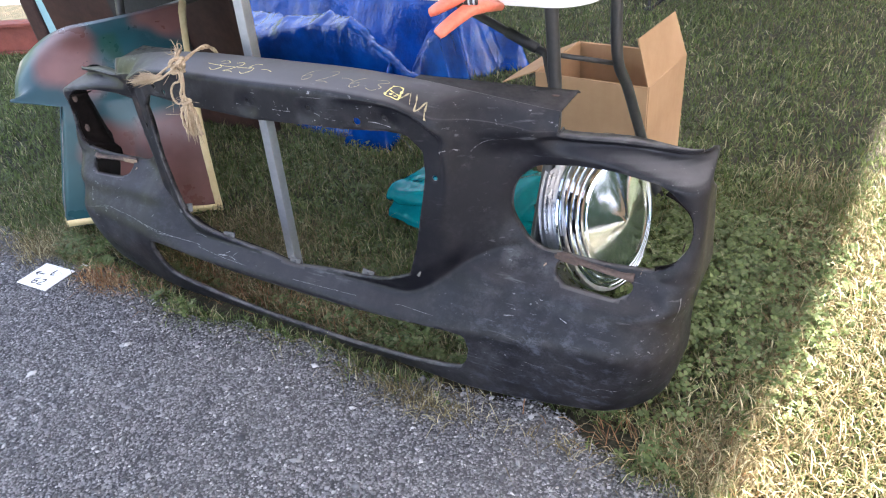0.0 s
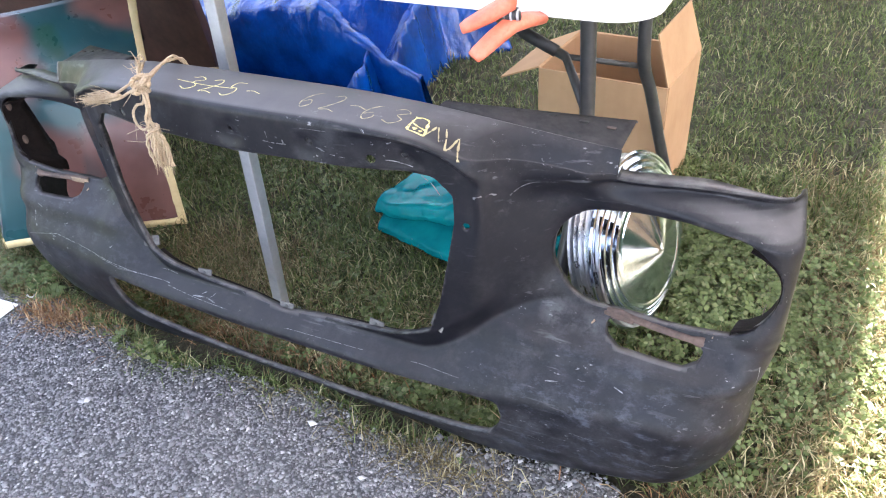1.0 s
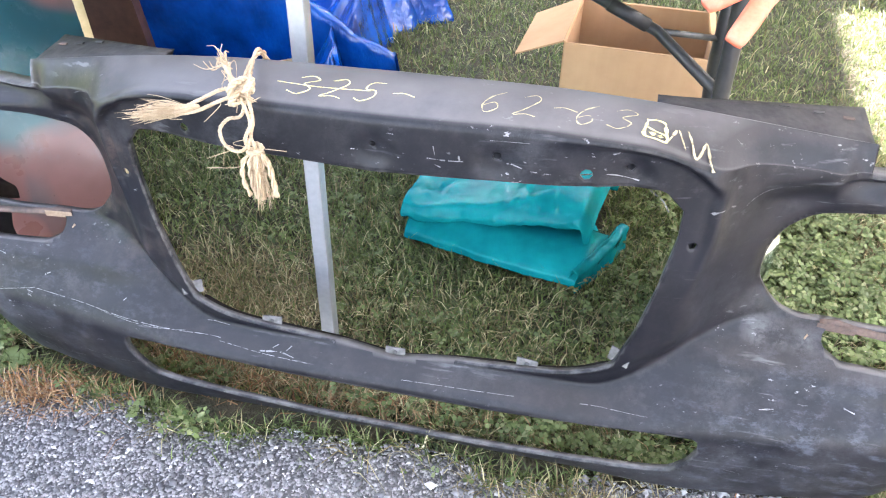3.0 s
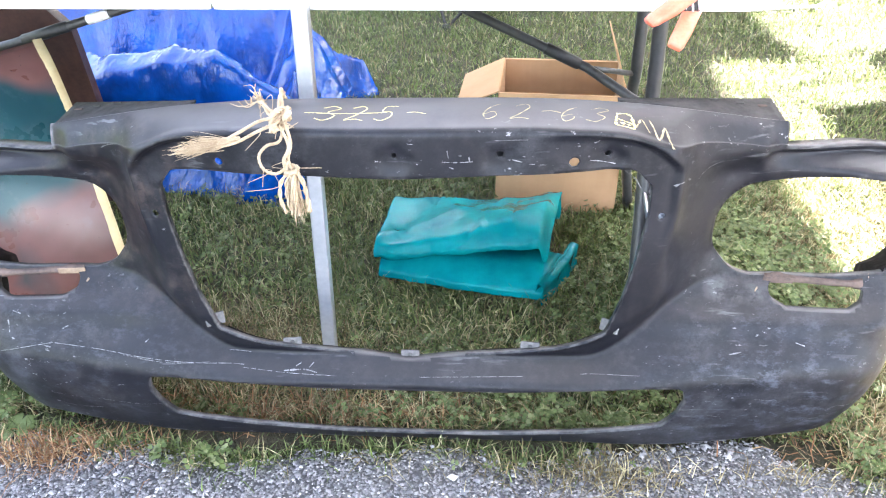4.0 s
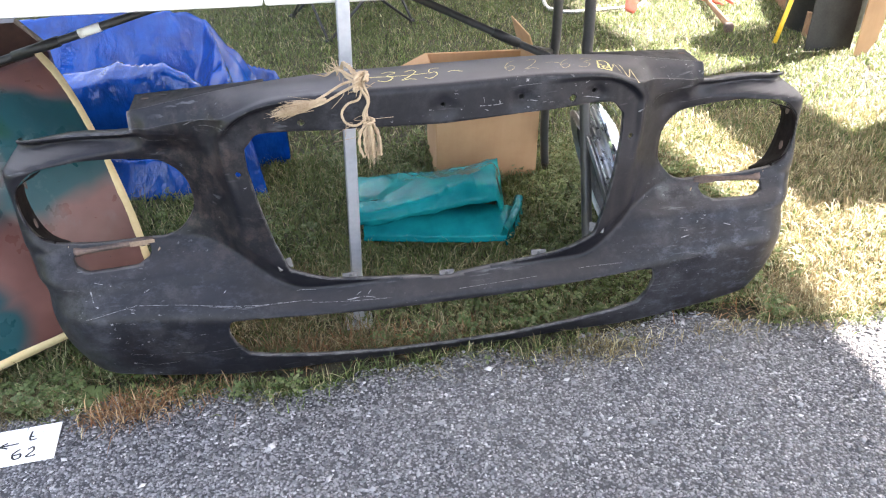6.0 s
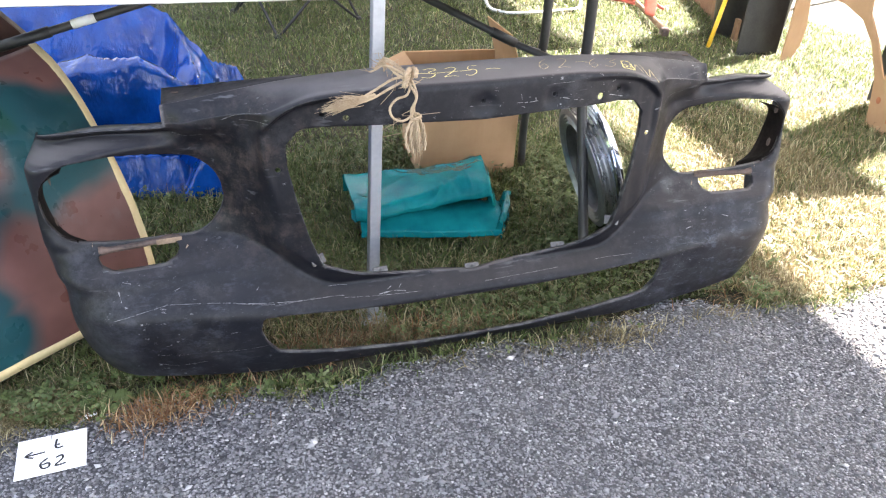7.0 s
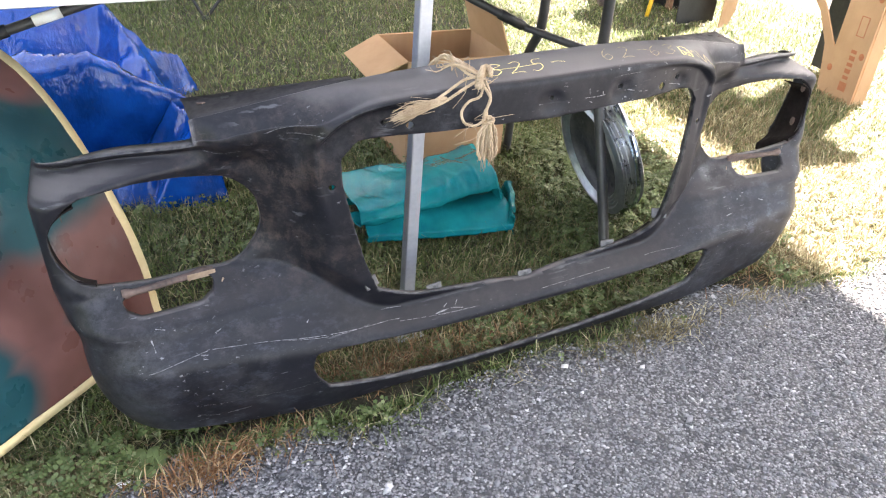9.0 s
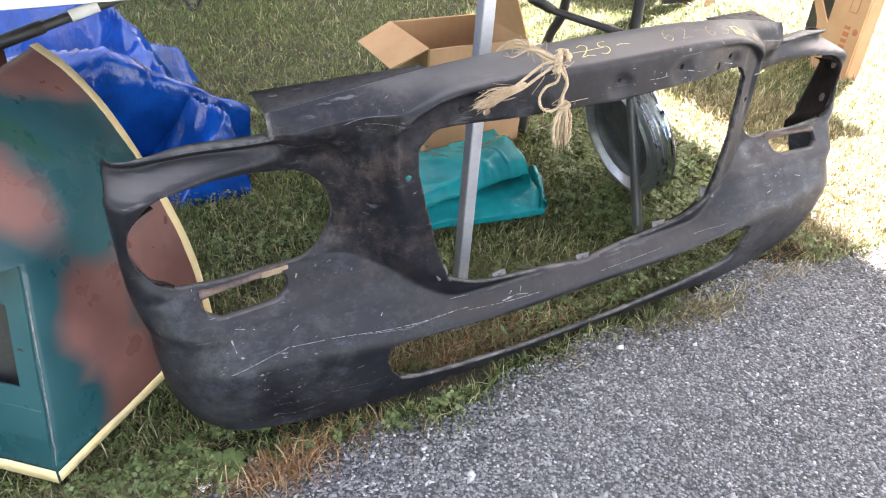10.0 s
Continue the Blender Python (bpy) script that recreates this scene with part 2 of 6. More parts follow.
BLUE = make_tarp("blue_polytarp", (0.0004, 0.024, 0.150), (0.0010, 0.070, 0.370), 0.32, 0.50, 0.055)
TEAL = make_tarp("teal_polytarp", (0.0, 0.120, 0.138), (0.0, 0.215, 0.228), 0.14, 0.11, 0.12)
CARDBOARD = make_card()
TAPE = plain("masking_tape", (0.60, 0.47, 0.24), (0.72, 0.60, 0.34), 9, 80, 0.7)
STEEL = plain("galvanised_tube", (0.36, 0.38, 0.41), (0.46, 0.48, 0.51), 12, 90, 0.42, 0.75, 0.1)
# near black: takes in the shade inside the lamp wells
WELL = plain("near_black_inner_steel", (0.004, 0.003, 0.003), (0.014, 0.009, 0.008), 30, 160, 0.85, 0.0, 0.2, 0.001, 0.15)
LEGS = plain("grey_leg_enamel", (0.030, 0.030, 0.031), (0.052, 0.051, 0.050), 12, 90, 0.42, 0.0, 0.1)
PLASTIC = plain("white_tabletop_plastic", (0.66, 0.65, 0.60), (0.78, 0.77, 0.72), 5, 140, 0.5, 0.0, 0.25)
CHROME = plain("chrome", (0.60, 0.68, 0.80), (0.68, 0.77, 0.90), 8, 60, 0.10, 1.0, 0.03)
RIMSTEEL = plain("dull_rim_steel", (0.28, 0.29, 0.31), (0.46, 0.47, 0.50), 10, 60, 0.38, 0.85, 0.15)
DISC = plain("dark_wheel_steel", (0.030, 0.030, 0.032), (0.085, 0.084, 0.086), 16, 90, 0.5, 0.3, 0.15)
SATIN = plain("satin_rim_steel", (0.36, 0.37, 0.39), (0.52, 0.53, 0.55), 14, 80, 0.30, 0.92, 0.06)
RUST = plain("rusty_steel", (0.045, 0.032, 0.028), (0.125, 0.085, 0.068), 25, 150, 0.8)
TABGREY = plain("bare_grey_tab", (0.035, 0.034, 0.034), (0.12, 0.117, 0.114), 40, 200, 0.6)
TAN = plain("bare_tan_metal", (0.14, 0.095, 0.062), (0.30, 0.22, 0.15), 40, 200, 0.6)
FLANGE = plain("dark_flange_paint", (0.016, 0.016, 0.018), (0.045, 0.042, 0.042), 18, 120, 0.6, 0.0, 0.2, 0.001, 0.2)
ROPE = plain("jute_twine", (0.27, 0.19, 0.115), (0.47, 0.365, 0.24), 40, 400, 0.9)
CHALKY = plain("yellow_paint_marker", (0.62, 0.52, 0.16), (0.78, 0.68, 0.30), 60, 300, 0.7)
PALEMARK = plain("pale_paint_marker", (0.22, 0.185, 0.105), (0.44, 0.37, 0.21), 60, 300, 0.7)
SCRATCH = plain("bare_scratch", (0.05, 0.05, 0.053), (0.26, 0.26, 0.27), 55, 260, 0.5)
ORANGE = plain("orange_clamp_plastic", (0.60, 0.12, 0.06), (0.76, 0.20, 0.12), 20, 150, 0.45)
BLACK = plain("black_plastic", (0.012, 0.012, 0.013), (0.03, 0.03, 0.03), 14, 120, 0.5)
PAPER = plain("white_card", (0.80, 0.80, 0.80), (0.88, 0.88, 0.87), 6, 120, 0.7)
INK = plain("black_marker_ink", (0.012, 0.012, 0.012), (0.03, 0.03, 0.03), 40, 200, 0.6)
MAROON = plain("weathered_maroon_paint", (0.022, 0.008, 0.007), (0.060, 0.026, 0.019), 9, 70, 0.45)
PALEBLUE = plain("pale_blue_paint", (0.28, 0.52, 0.55), (0.36, 0.58, 0.60), 7, 70, 0.4)
CANVAS = plain("white_canopy_fabric", (0.70, 0.71, 0.72), (0.78, 0.78, 0.78), 3, 200, 0.8)
let_through(CANVAS, 0.42)
CONCRETE = plain("pale_concrete", (0.55, 0.54, 0.50), (0.68, 0.66, 0.62), 4, 60, 0.8)
YELLOW = plain("yellow_handle_paint", (0.70, 0.42, 0.02), (0.80, 0.52, 0.05), 20, 90, 0.4)
ALUMINIUM = plain("aluminium_tube", (0.62, 0.63, 0.64), (0.74, 0.74, 0.75), 20, 120, 0.3, 0.9, 0.08)
BROWNINK = plain("brown_print", (0.30, 0.10, 0.04), (0.38, 0.14, 0.06), 30, 120, 0.8)
REDPAINT = plain("faded_red_paint", (0.42, 0.06, 0.04), (0.52, 0.11, 0.08), 20, 120, 0.5)

SKY_BLOCK = plain("dark_sky_block", (0.02, 0.035, 0.012), (0.06, 0.085, 0.03), 1.5, 9, 0.9, 0.0, 0.6, 0.2)
RUSTWOOD = plain("weathered_wood", (0.16, 0.085, 0.045), (0.28, 0.17, 0.10), 12, 90, 0.75)
BLUEPAINT = plain("blue_handle_paint", (0.03, 0.08, 0.22), (0.06, 0.13, 0.30), 20, 90, 0.4)
REDRUST = plain("red_oxide_steel", (0.16, 0.035, 0.025), (0.24, 0.06, 0.04), 10, 90, 0.65)


def make_chips():
    n = Nodes("stone_chips")
    g = n.node("ShaderNodeNewGeometry")
    col = n.ramp(g.outputs["Random Per Island"], (0.0, (0.060, 0.059, 0.063)), (0.5, (0.175, 0.172, 0.178)), (0.92, (0.33, 0.327, 0.333)), (1.0, (0.60, 0.59, 0.58)))
    col = n.mix(n.math('MULTIPLY', n.noise(400, 3), 0.35), col, (0.10, 0.10, 0.11))
    return n.done(col, 0.62, 0.0, 0.24)


CHIPS = make_chips()


# ---- mesh helpers ----
def mesh_of(name, verts, faces, smooth=True):
    me = bpy.data.meshes.new(name)
    me.from_pydata([tuple(v) for v in verts], [], [tuple(f) for f in faces])
    me.update()
    if smooth:
        me.polygons.foreach_set("use_smooth", [True] * len(me.polygons))
    return me


def part(name, data, material, parent=None, label="", m=None):
    """Links a (verts, faces) pair, a bmesh or a mesh as one object."""
    if isinstance(data, bmesh.types.BMesh):
        me = bpy.data.meshes.new(name)
        data.to_mesh(me)
        data.free()
    elif isinstance(data, tuple):
        me = mesh_of(name, *data)
    else:
        me = data
    if not me.materials:
        me.materials.append(material)
    ob = new(name, me)
    ob.parent = parent
    if m is not None:
        ob.matrix_basis = m
    return tagged(ob, label)


def thing(name, label, category, m=None, group="", kind=""):
    ob = new(name)
    ob.empty_display_size = 0.05
    if m is not None:
        ob.matrix_basis = m
    return tagged(ob, label, category, group, kind)


def slab(sx, sy, sz, bevel=0.003, segments=2, at=(0, 0, 0)):
    """A bevelled block, centred in x and y, from z = 0 up."""
    bm = bmesh.new()
    bmesh.ops.create_cube(bm, size=1.0, matrix=Matrix.Translation((at[0], at[1], at[2] + sz / 2)) @ Matrix.Diagonal((sx, sy, sz, 1)))
    if bevel:
        bmesh.ops.bevel(bm, geom=bm.edges[:], offset=bevel, segments=segments, affect='EDGES', profile=0.5)
    return bm


def smooth_path(points, steps=8):
    """Catmull-Rom through the points."""
    p = [Vector(q) for q in points]
    p = [2 * p[0] - p[1]] + p + [2 * p[-1] - p[-2]]
    out = []
    for i in range(1, len(p) - 2):
        for k in range(steps):
            t = k / steps
            a, b, c, d = p[i - 1:i + 3]
            out.append(0.5 * ((2 * b) + (c - a) * t + (2 * a - 5 * b + 4 * c - d) * t * t + (3 * b - a - 3 * c + d) * t ** 3))
    out.append(p[-2])
    return out


def tube(points, r, n=10, taper=None, caps=True):
    """A round tube along the points; taper gives the radius factor along it."""
    pts = [Vector(q) for q in points]
    verts, faces = [], []
    side = None
    for i, p in enumerate(pts):
        d = (pts[min(i + 1, len(pts) - 1)] - pts[max(i - 1, 0)]).normalized()
        if side is None:
            side = d.orthogonal().normalized()
        side = (side - d * side.dot(d)).normalized()
        up = d.cross(side)
        rr = r * (taper(i / (len(pts) - 1)) if taper else 1.0)
        for k in range(n):
            a = 2 * math.pi * k / n
            verts.append(p + side * (rr * math.cos(a)) + up * (rr * math.sin(a)))
    for i in range(len(pts) - 1):
        for k in range(n):
            a, b = i * n + k, i * n + (k + 1) % n
            faces.append((a, b, b + n, a + n))
    if caps:
        faces += [tuple(range(n - 1, -1, -1)), tuple(range(len(verts) - n, len(verts)))]
    return verts, faces


def joined(*pairs):
    verts, faces = [], []
    for v, f in pairs:
        o = len(verts)
        verts += list(v)
        faces += [tuple(i + o for i in q) for q in f]
    return verts, faces


def lathe(profile, n=64):
    """Turns (radius, height) pairs about z."""
    verts, faces = [], []
    for r, h in profile:
        for k in range(n):
            a = 2 * math.pi * k / n
            verts.append((r * math.cos(a), r * math.sin(a), h))
    for i in range(len(profile) - 1):
        for k in range(n):
            a, b = i * n + k, i * n + (k + 1) % n
            faces.append((a, b, b + n, a + n))
    return verts, faces


def solid(ob, thickness, offset=-1.0):
    md = ob.modifiers.new("thickness", 'SOLIDIFY')
    md.thickness, md.offset = thickness, offset
    return ob


def sstep(a, b, x):
    t = np.clip((np.asarray(x, float) - a) / (b - a), 0, 1)
    return t * t * (3 - 2 * t)


# ---- ground and road ----
rng = np.random.default_rng(4)


def edge_y(x):
    """The ragged border between asphalt and grass."""
    x = np.asarray(x, float)
    return (-0.02 + 0.022 * np.sin(3.1 * x + 0.6) + 0.016 * np.sin(9.7 * x + 2.0) + 0.010 * np.sin(23 * x)
            + 0.006 * np.sin(57 * x + 1.0) + 0.045 * np.exp(-((x - 0.56) / 0.20) ** 2) + 0.035 * np.exp(-((x + 0.68) / 0.28) ** 2) + 0.06 * np.exp(-((x + 1.1) / 0.2) ** 2))


bm = bmesh.new()
bmesh.ops.create_grid(bm, x_segments=60, y_segments=60, size=40.0)
for v in bm.verts:
    v.co.z = -0.014
ground = part("ground", bm, SOIL)
tagged(ground, "trampled lawn soil with dry thatch under the grass", "ground", kind="structure")

xs = np.concatenate([np.linspace(-40, -3, 20, endpoint=False), np.arange(-3, 4, 0.015), np.linspace(4, 40, 20)])
rows_y = [0.0, 0.012, 0.2, 0.6, 1.5, 3.0, 10.0, 40.0]
verts, faces = [], []
for j, d in enumerate(rows_y):
    for x in xs:
        e = float(edge_y(x))
        verts.append((x, e - d, -0.016 if j == 0 else 0.0))
nx = len(xs)
for j in range(len(rows_y) - 1):
    for i in range(nx - 1):
        faces.append((j * nx + i, (j + 1) * nx + i, (j + 1) * nx + i + 1, j * nx + i + 1))
road = part("road", (verts, faces), ASPHALT)
tagged(road, "grey chip-seal asphalt with a ragged grassy edge", "road", kind="structure")


def blades(name, material, xy, height, width, lean, label, category, flat=0.0):
    """Bent tapering blades on the ground, joined in one mesh."""
    k = len(xy)
    ang = rng.uniform(0, 2 * math.pi, k)
    h = height * rng.uniform(0.45, 1.25, k)
    w = width * rng.uniform(0.6, 1.3, k)
    dirx, diry = np.cos(ang), np.sin(ang)
    side = ang + math.pi / 2 + rng.normal(0, 0.5, k)
    sx, sy = np.cos(side) * w / 2, np.sin(side) * w / 2
    ln = lean * rng.uniform(0.3, 1.3, k)
    v = np.empty((k, 5, 3))
    z0 = -0.012 + flat * rng.uniform(0.2, 1.0, k)
    x, y = xy[:, 0], xy[:, 1]
    v[:, 0] = np.stack([x - sx, y - sy, z0], 1)
    v[:, 1] = np.stack([x + sx, y + sy, z0], 1)
    mx, my, mz = x + dirx * ln * h * 0.35, y + diry * ln * h * 0.35, z0 + h * 0.6 * np.sqrt(np.clip(1 - (0.55 * ln) ** 2, 0.02, 1))
    v[:, 2] = np.stack([mx + sx * 0.8, my + sy * 0.8, mz], 1)
    v[:, 3] = np.stack([mx - sx * 0.8, my - sy * 0.8, mz], 1)
    tz = z0 + h * np.sqrt(np.clip(1 - (0.8 * ln) ** 2, 0.015, 1))
    v[:, 4] = np.stack([x + dirx * ln * h, y + diry * ln * h, tz], 1)
    me = bpy.data.meshes.new(name)
    me.vertices.add(5 * k)
    me.vertices.foreach_set("co", v.reshape(-1))
    base = np.arange(k)[:, None] * 5
    loops = np.concatenate([base + np.array([0, 1, 2, 3]), base + np.array([3, 2, 4])], 1).reshape(-1)
    me.loops.add(7 * k)
    me.loops.foreach_set("vertex_index", loops.astype(np.int32))
    me.polygons.add(2 * k)
    starts = (np.arange(k)[:, None] * 7 + np.array([0, 4])).reshape(-1)
    me.polygons.foreach_set("loop_start", starts.astype(np.int32))
    me.update(calc_edges=True)
    me.validate()
    ob = part(name, me, material)
    return tagged(ob, label, category, kind="stuff")


def clear_of_panel(p):
    """Nothing grows where the panel's lower edge or the folded tarp presses on the ground."""
    tarp = (p[:, 0] > -0.12) & (p[:, 0] < 0.32) & (p[:, 1] > 0.60 - 0.12 * (p[:, 0] + 0.12)) & (p[:, 1] < 0.87)
    return ~tarp & ((np.abs(p[:, 0]) > 0.82) | (np.abs(p[:, 1] - 0.012 - 0.02 * p[:, 0] ** 2) > 0.040))


def field(count, x0, x1, y0, y1, keep=None, patch=0.0):
    """Random places on the lawn, thinned by patches."""
    p = np.stack([rng.uniform(x0, x1, count), rng.uniform(y0, y1, count)], 1)
    ok = (p[:, 1] > edge_y(p[:, 0]) - rng.exponential(0.012, count)) & clear_of_panel(p)
    if patch:
        f = np.sin(p[:, 0] * 5.3 + 1.7 * np.sin(p[:, 1] * 3.1)) * np.sin(p[:, 1] * 4.7 + 1.3 * np.sin(p[:, 0] * 3.7))
        ok &= rng.uniform(-1, 1, count) < 1 - patch + patch * f
    if keep is not None:
        ok &= keep(p)
    return p[ok]


def thin_in_dirt(p):
    """Sparser where the lawn is worn: before the fender and behind the panel's middle."""
    x, y = p[:, 0], p[:, 1]
    bare = 0.85 * np.exp(-(((x + 0.72) / 0.24) ** 2 + ((y + 0.02) / 0.10) ** 2)) + 0.55 * np.exp(-(((x + 0.15) / 0.35) ** 2 + ((y - 0.16) / 0.12) ** 2))
    return rng.uniform(0, 1, len(p)) > bare


blades("grass", GRASS, field(185000, -1.7, 1.7, -0.12, 1.3, thin_in_dirt, 0.7), 0.036, 0.0037, 1.18,
       "short patchy green lawn grass with dry blades", "grass")
blades("grass", GRASS, field(250000, -3.6, 3.6, 1.25, 4.6, None, 0.5), 0.034, 0.0038, 1.19,
       "lawn grass, partly sunlit, under and behind the tables", "grass")
blades("grass", GRASS, field(65000, 1.65, 3.8, -0.1, 1.3, None, 0.4), 0.034, 0.0038, 1.19,
       "sunlit lawn grass beside the asphalt", "grass")
blades("grass", GRASS, field(30000, -3.8, -1.65, -0.1, 1.3, None, 0.4), 0.036, 0.0048, 1.08,
       "lawn grass beside the asphalt", "grass")


# ---- the car front panel ----
def poly_dist(px, py, pts, r=0.0):
    """Signed distance to a polygon (negative inside), grown by r."""
    px, py = np.asarray(px, float), np.asarray(py, float)
    d = np.full(px.shape, 1e9)
    inside = np.zeros(px.shape, bool)
    n = len(pts)
    for i in range(n):
        ax, ay = pts[i]
        bx, by = pts[(i + 1) % n]
        ex, ey = bx - ax, by - ay
        t = np.clip(((px - ax) * ex + (py - ay) * ey) / (ex * ex + ey * ey), 0, 1)
        d = np.minimum(d, np.hypot(px - ax - t * ex, py - ay - t * ey))
        hit = (ay > py) != (by > py)
        xc = ax + (py - ay) * ex / (ey if abs(ey) > 1e-12 else 1e-12)
        inside ^= hit & (px < xc)
    return np.where(inside, -d, d) - r


# half outlines in (u, s), mirrored to the other side where they cross the middle
GRILLE_HALF = [(0.0, 0.237), (0.138, 0.249), (0.25, 0.266), (0.322, 0.296), (0.341, 0.352), (0.358, 0.43), (0.371, 0.506), (0.371, 0.545), (0.354, 0.569), (0.27, 0.569), (0.142, 0.567), (0.0, 0.563)]
GRILLE = GRILLE_HALF + [(-x, z) for x, z in GRILLE_HALF[-2:0:-1]]
SLOT_HALF = [(0.0, 0.038), (0.163, 0.046), (0.305, 0.066), (0.402, 0.090), (0.442, 0.102), (0.460, 0.130), (0.469, 0.160), (0.465, 0.181), (0.42, 0.181), (0.313, 0.174), (0.165, 0.166), (0.0, 0.164)]
SLOT = SLOT_HALF + [(-x, z) for x, z in SLOT_HALF[-2:0:-1]]
HEAD = [(0.591, 0.435), (0.60, 0.442), (0.66, 0.450), (0.72, 0.454), (0.785, 0.450), (0.796, 0.440), (0.785, 0.425), (0.72, 0.417), (0.66, 0.413), (0.60, 0.411), (0.590, 0.423)]
TRAP = [(0.632, 0.326), (0.634, 0.321), (0.652, 0.314), (0.748, 0.314), (0.764, 0.321), (0.766, 0.326)]
BOLTS = [(-0.318, 0.616, 0.006), (-0.274, 0.606, 0.007), (0.0, 0.619, 0.005), (0.158, 0.619, 0.006), (0.267, 0.606, 0.008), (0.318, 0.616, 0.006)]
GRILLE_R, SLOT_R, HEAD_R = 0.020, 0.012, 0.070
S_TOP, S_ROLL, U_END = 0.80, 0.648, 1.0


def lerp_keys(x, keys):
    """Smooth interpolation of (x, value) keys."""
    kx = np.array([k[0] for k in keys])
    kv = np.array([k[1] for k in keys])
    x = np.clip(x, kx[0], kx[-1])
    i = np.clip(np.searchsorted(kx, x) - 1, 0, len(kx) - 2)
    m = np.gradient(kv, kx)
    h = kx[i + 1] - kx[i]
    t = (x - kx[i]) / h
    return ((1 + 2 * t) * (1 - t) ** 2 * kv[i] + t * (1 - t) ** 2 * h * m[i] + t * t * (3 - 2 * t) * kv[i + 1] + t * t * (t - 1) * h * m[i + 1])


def panel_point(u, s):
    """The sheet's place for (u across, s up the section), in the panel's own axes."""
    u, s = np.broadcast_arrays(np.asarray(u, float), np.asarray(s, float))
    a = np.abs(u)
    # the ends wrap backwards: tightly beside the lamp, in a wide bulge at the bumper
    upper = sstep(0.23, 0.36, s)
    w0 = 0.735 + 0.094 * upper - 0.016 * sstep(0.505, 0.55, s) + 0.010 * sstep(0.558, 0.570, s)
    wr = 0.122 - 0.074 * upper
    phi = np.clip((a - w0) / wr, 0, math.pi / 2)
    x = np.minimum(a, w0) + wr * np.sin(phi)
    wrap = wr * (1 - np.cos(phi)) + np.maximum(a - w0 - wr * math.pi / 2, 0)
    # height of the front edge of the top plate, and of the section below it
    z_roll = lerp_keys(x, [(0, 0.648), (0.25, 0.645), (0.33, 0.638), (0.42, 0.615), (0.52, 0.595), (0.615, 0.578), (0.73, 0.573), (0.86, 0.558), (0.95, 0.556)])
    z = np.where(s > 0.55, 0.55 + (np.minimum(s, S_ROLL) - 0.55) * (z_roll - 0.55) / (S_ROLL - 0.55), s)
    # valance under the nose
    nose = lerp_keys(x, [(0, -0.022), (0.30, -0.023), (0.45, -0.021), (0.60, -0.011), (0.73, -0.002), (0.9, 0.008)])
    z_low = 0.004 + 0.13 * x * x - 0.06 * x ** 4
    y_low = lerp_keys(x, [(0, 0.032), (0.30, 0.022), (0.45, 0.010), (0.60, 0.016), (0.75, 0.030), (0.9, 0.042)])
    z_nose = 0.186 + 0.022 * sstep(0.40, 0.70, x)
    y = nose + (y_low - nose) * np.clip((z_nose - z) / (z_nose - z_low), 0, 1) ** 1.7
    # shoulder from the nose back to the foot of the face
    foot = lerp_keys(x, [(0, 0.022), (0.25, 0.022), (0.34, 0.028), (0.40, 0.046), (0.46, 0.074), (0.53, 0.106), (0.61, 0.109), (0.73, 0.096), (0.9, 0.093)])
    z_foot = 0.224 + 0.118 * sstep(0.30, 0.53, x)
    t = np.clip((z - z_nose) / (z_foot - z_nose), 0, 1)
    soft = (np.sqrt(t * t + 0.1024) - 0.32) / (math.sqrt(1.1024) - 0.32)
    ease = soft * (1.22 - 0.22 * soft)
    y = np.where(z > z_nose, nose + (foot - nose) * ease, y)
    y = y - 0.011 * np.exp(-((z - 0.290) / 0.018) ** 2) * sstep(0.38, 0.52, x)
    # upright face round the lamp and the grille
    flat0 = lerp_keys(x, [(0, -0.003), (0.16, 0.002), (0.27, 0.010), (0.34, 0.020), (0.39, 0.028), (0.42, 0.035), (0.46, 0.072), (0.53, 0.121), (0.60, 0.121), (0.73, 0.108), (0.80, 0.102), (0.9, 0.098)])
    tilt = lerp_keys(x, [(0, 0.06), (0.34, 0.02), (0.45, 0.0), (0.53, 0.08), (0.61, 0.14), (0.73, 0.14), (0.80, 0.10), (0.9, 0.06)])
    face = flat0 + tilt * (z - np.where(x < 0.38, 0.583, 0.43))
    y = np.where(z > z_foot, face + (foot - face) * (1 - sstep(0.0, 0.055, z - z_foot)), y)
    y = y - 0.034 * sstep(0.525, 0.585, z) * sstep(0.45, 0.54, x) * (1 - sstep(0.575, 0.62, x))
    # brow over the lamp, drawn back to the fin and turned forward along its edge
    out = sstep(0.56, 0.63, x)
    fin = lerp_keys(x, [(0.5, 0.122), (0.61, 0.132), (0.75, 0.158), (0.87, 0.186), (0.9, 0.190)])
    zc = z + np.maximum(0.578 - z_roll, 0) * out
    y = y + out * ((fin + 0.012 - y) * sstep(0.534, 0.562, zc) - 0.014 * sstep(0.561, 0.573, zc))
    # rolled rim round the lamp opening
    dl = poly_dist(np.clip(x, 0.4, 0.9), z, HEAD, HEAD_R)
    y = y + 0.006 * np.exp(-(np.maximum(dl, 0) / 0.010) ** 2) * sstep(0.45, 0.50, x)
    # recessed band round the grille opening
    d = poly_dist(np.clip(u, -0.6, 0.6), s, GRILLE, GRILLE_R)
    wide = 0.036 + 0.022 * sstep(0.55, 0.61, s)
    side = sstep(0.40, 0.54, s) * sstep(0.20, 0.34, x)
    y = y + (0.010 * (1 - sstep(-0.006, 0.006, d - wide)) - 0.006 * np.exp(-((d - wide - 0.009) / 0.010) ** 2)) * side
    for bx, bs, br in BOLTS[2:4] + BOLTS[5:]:
        y = y + 0.006 * np.exp(-(np.hypot((u - bx) / 0.026, (np.minimum(s, S_ROLL) - bs + 0.008) / 0.020)) ** 4)
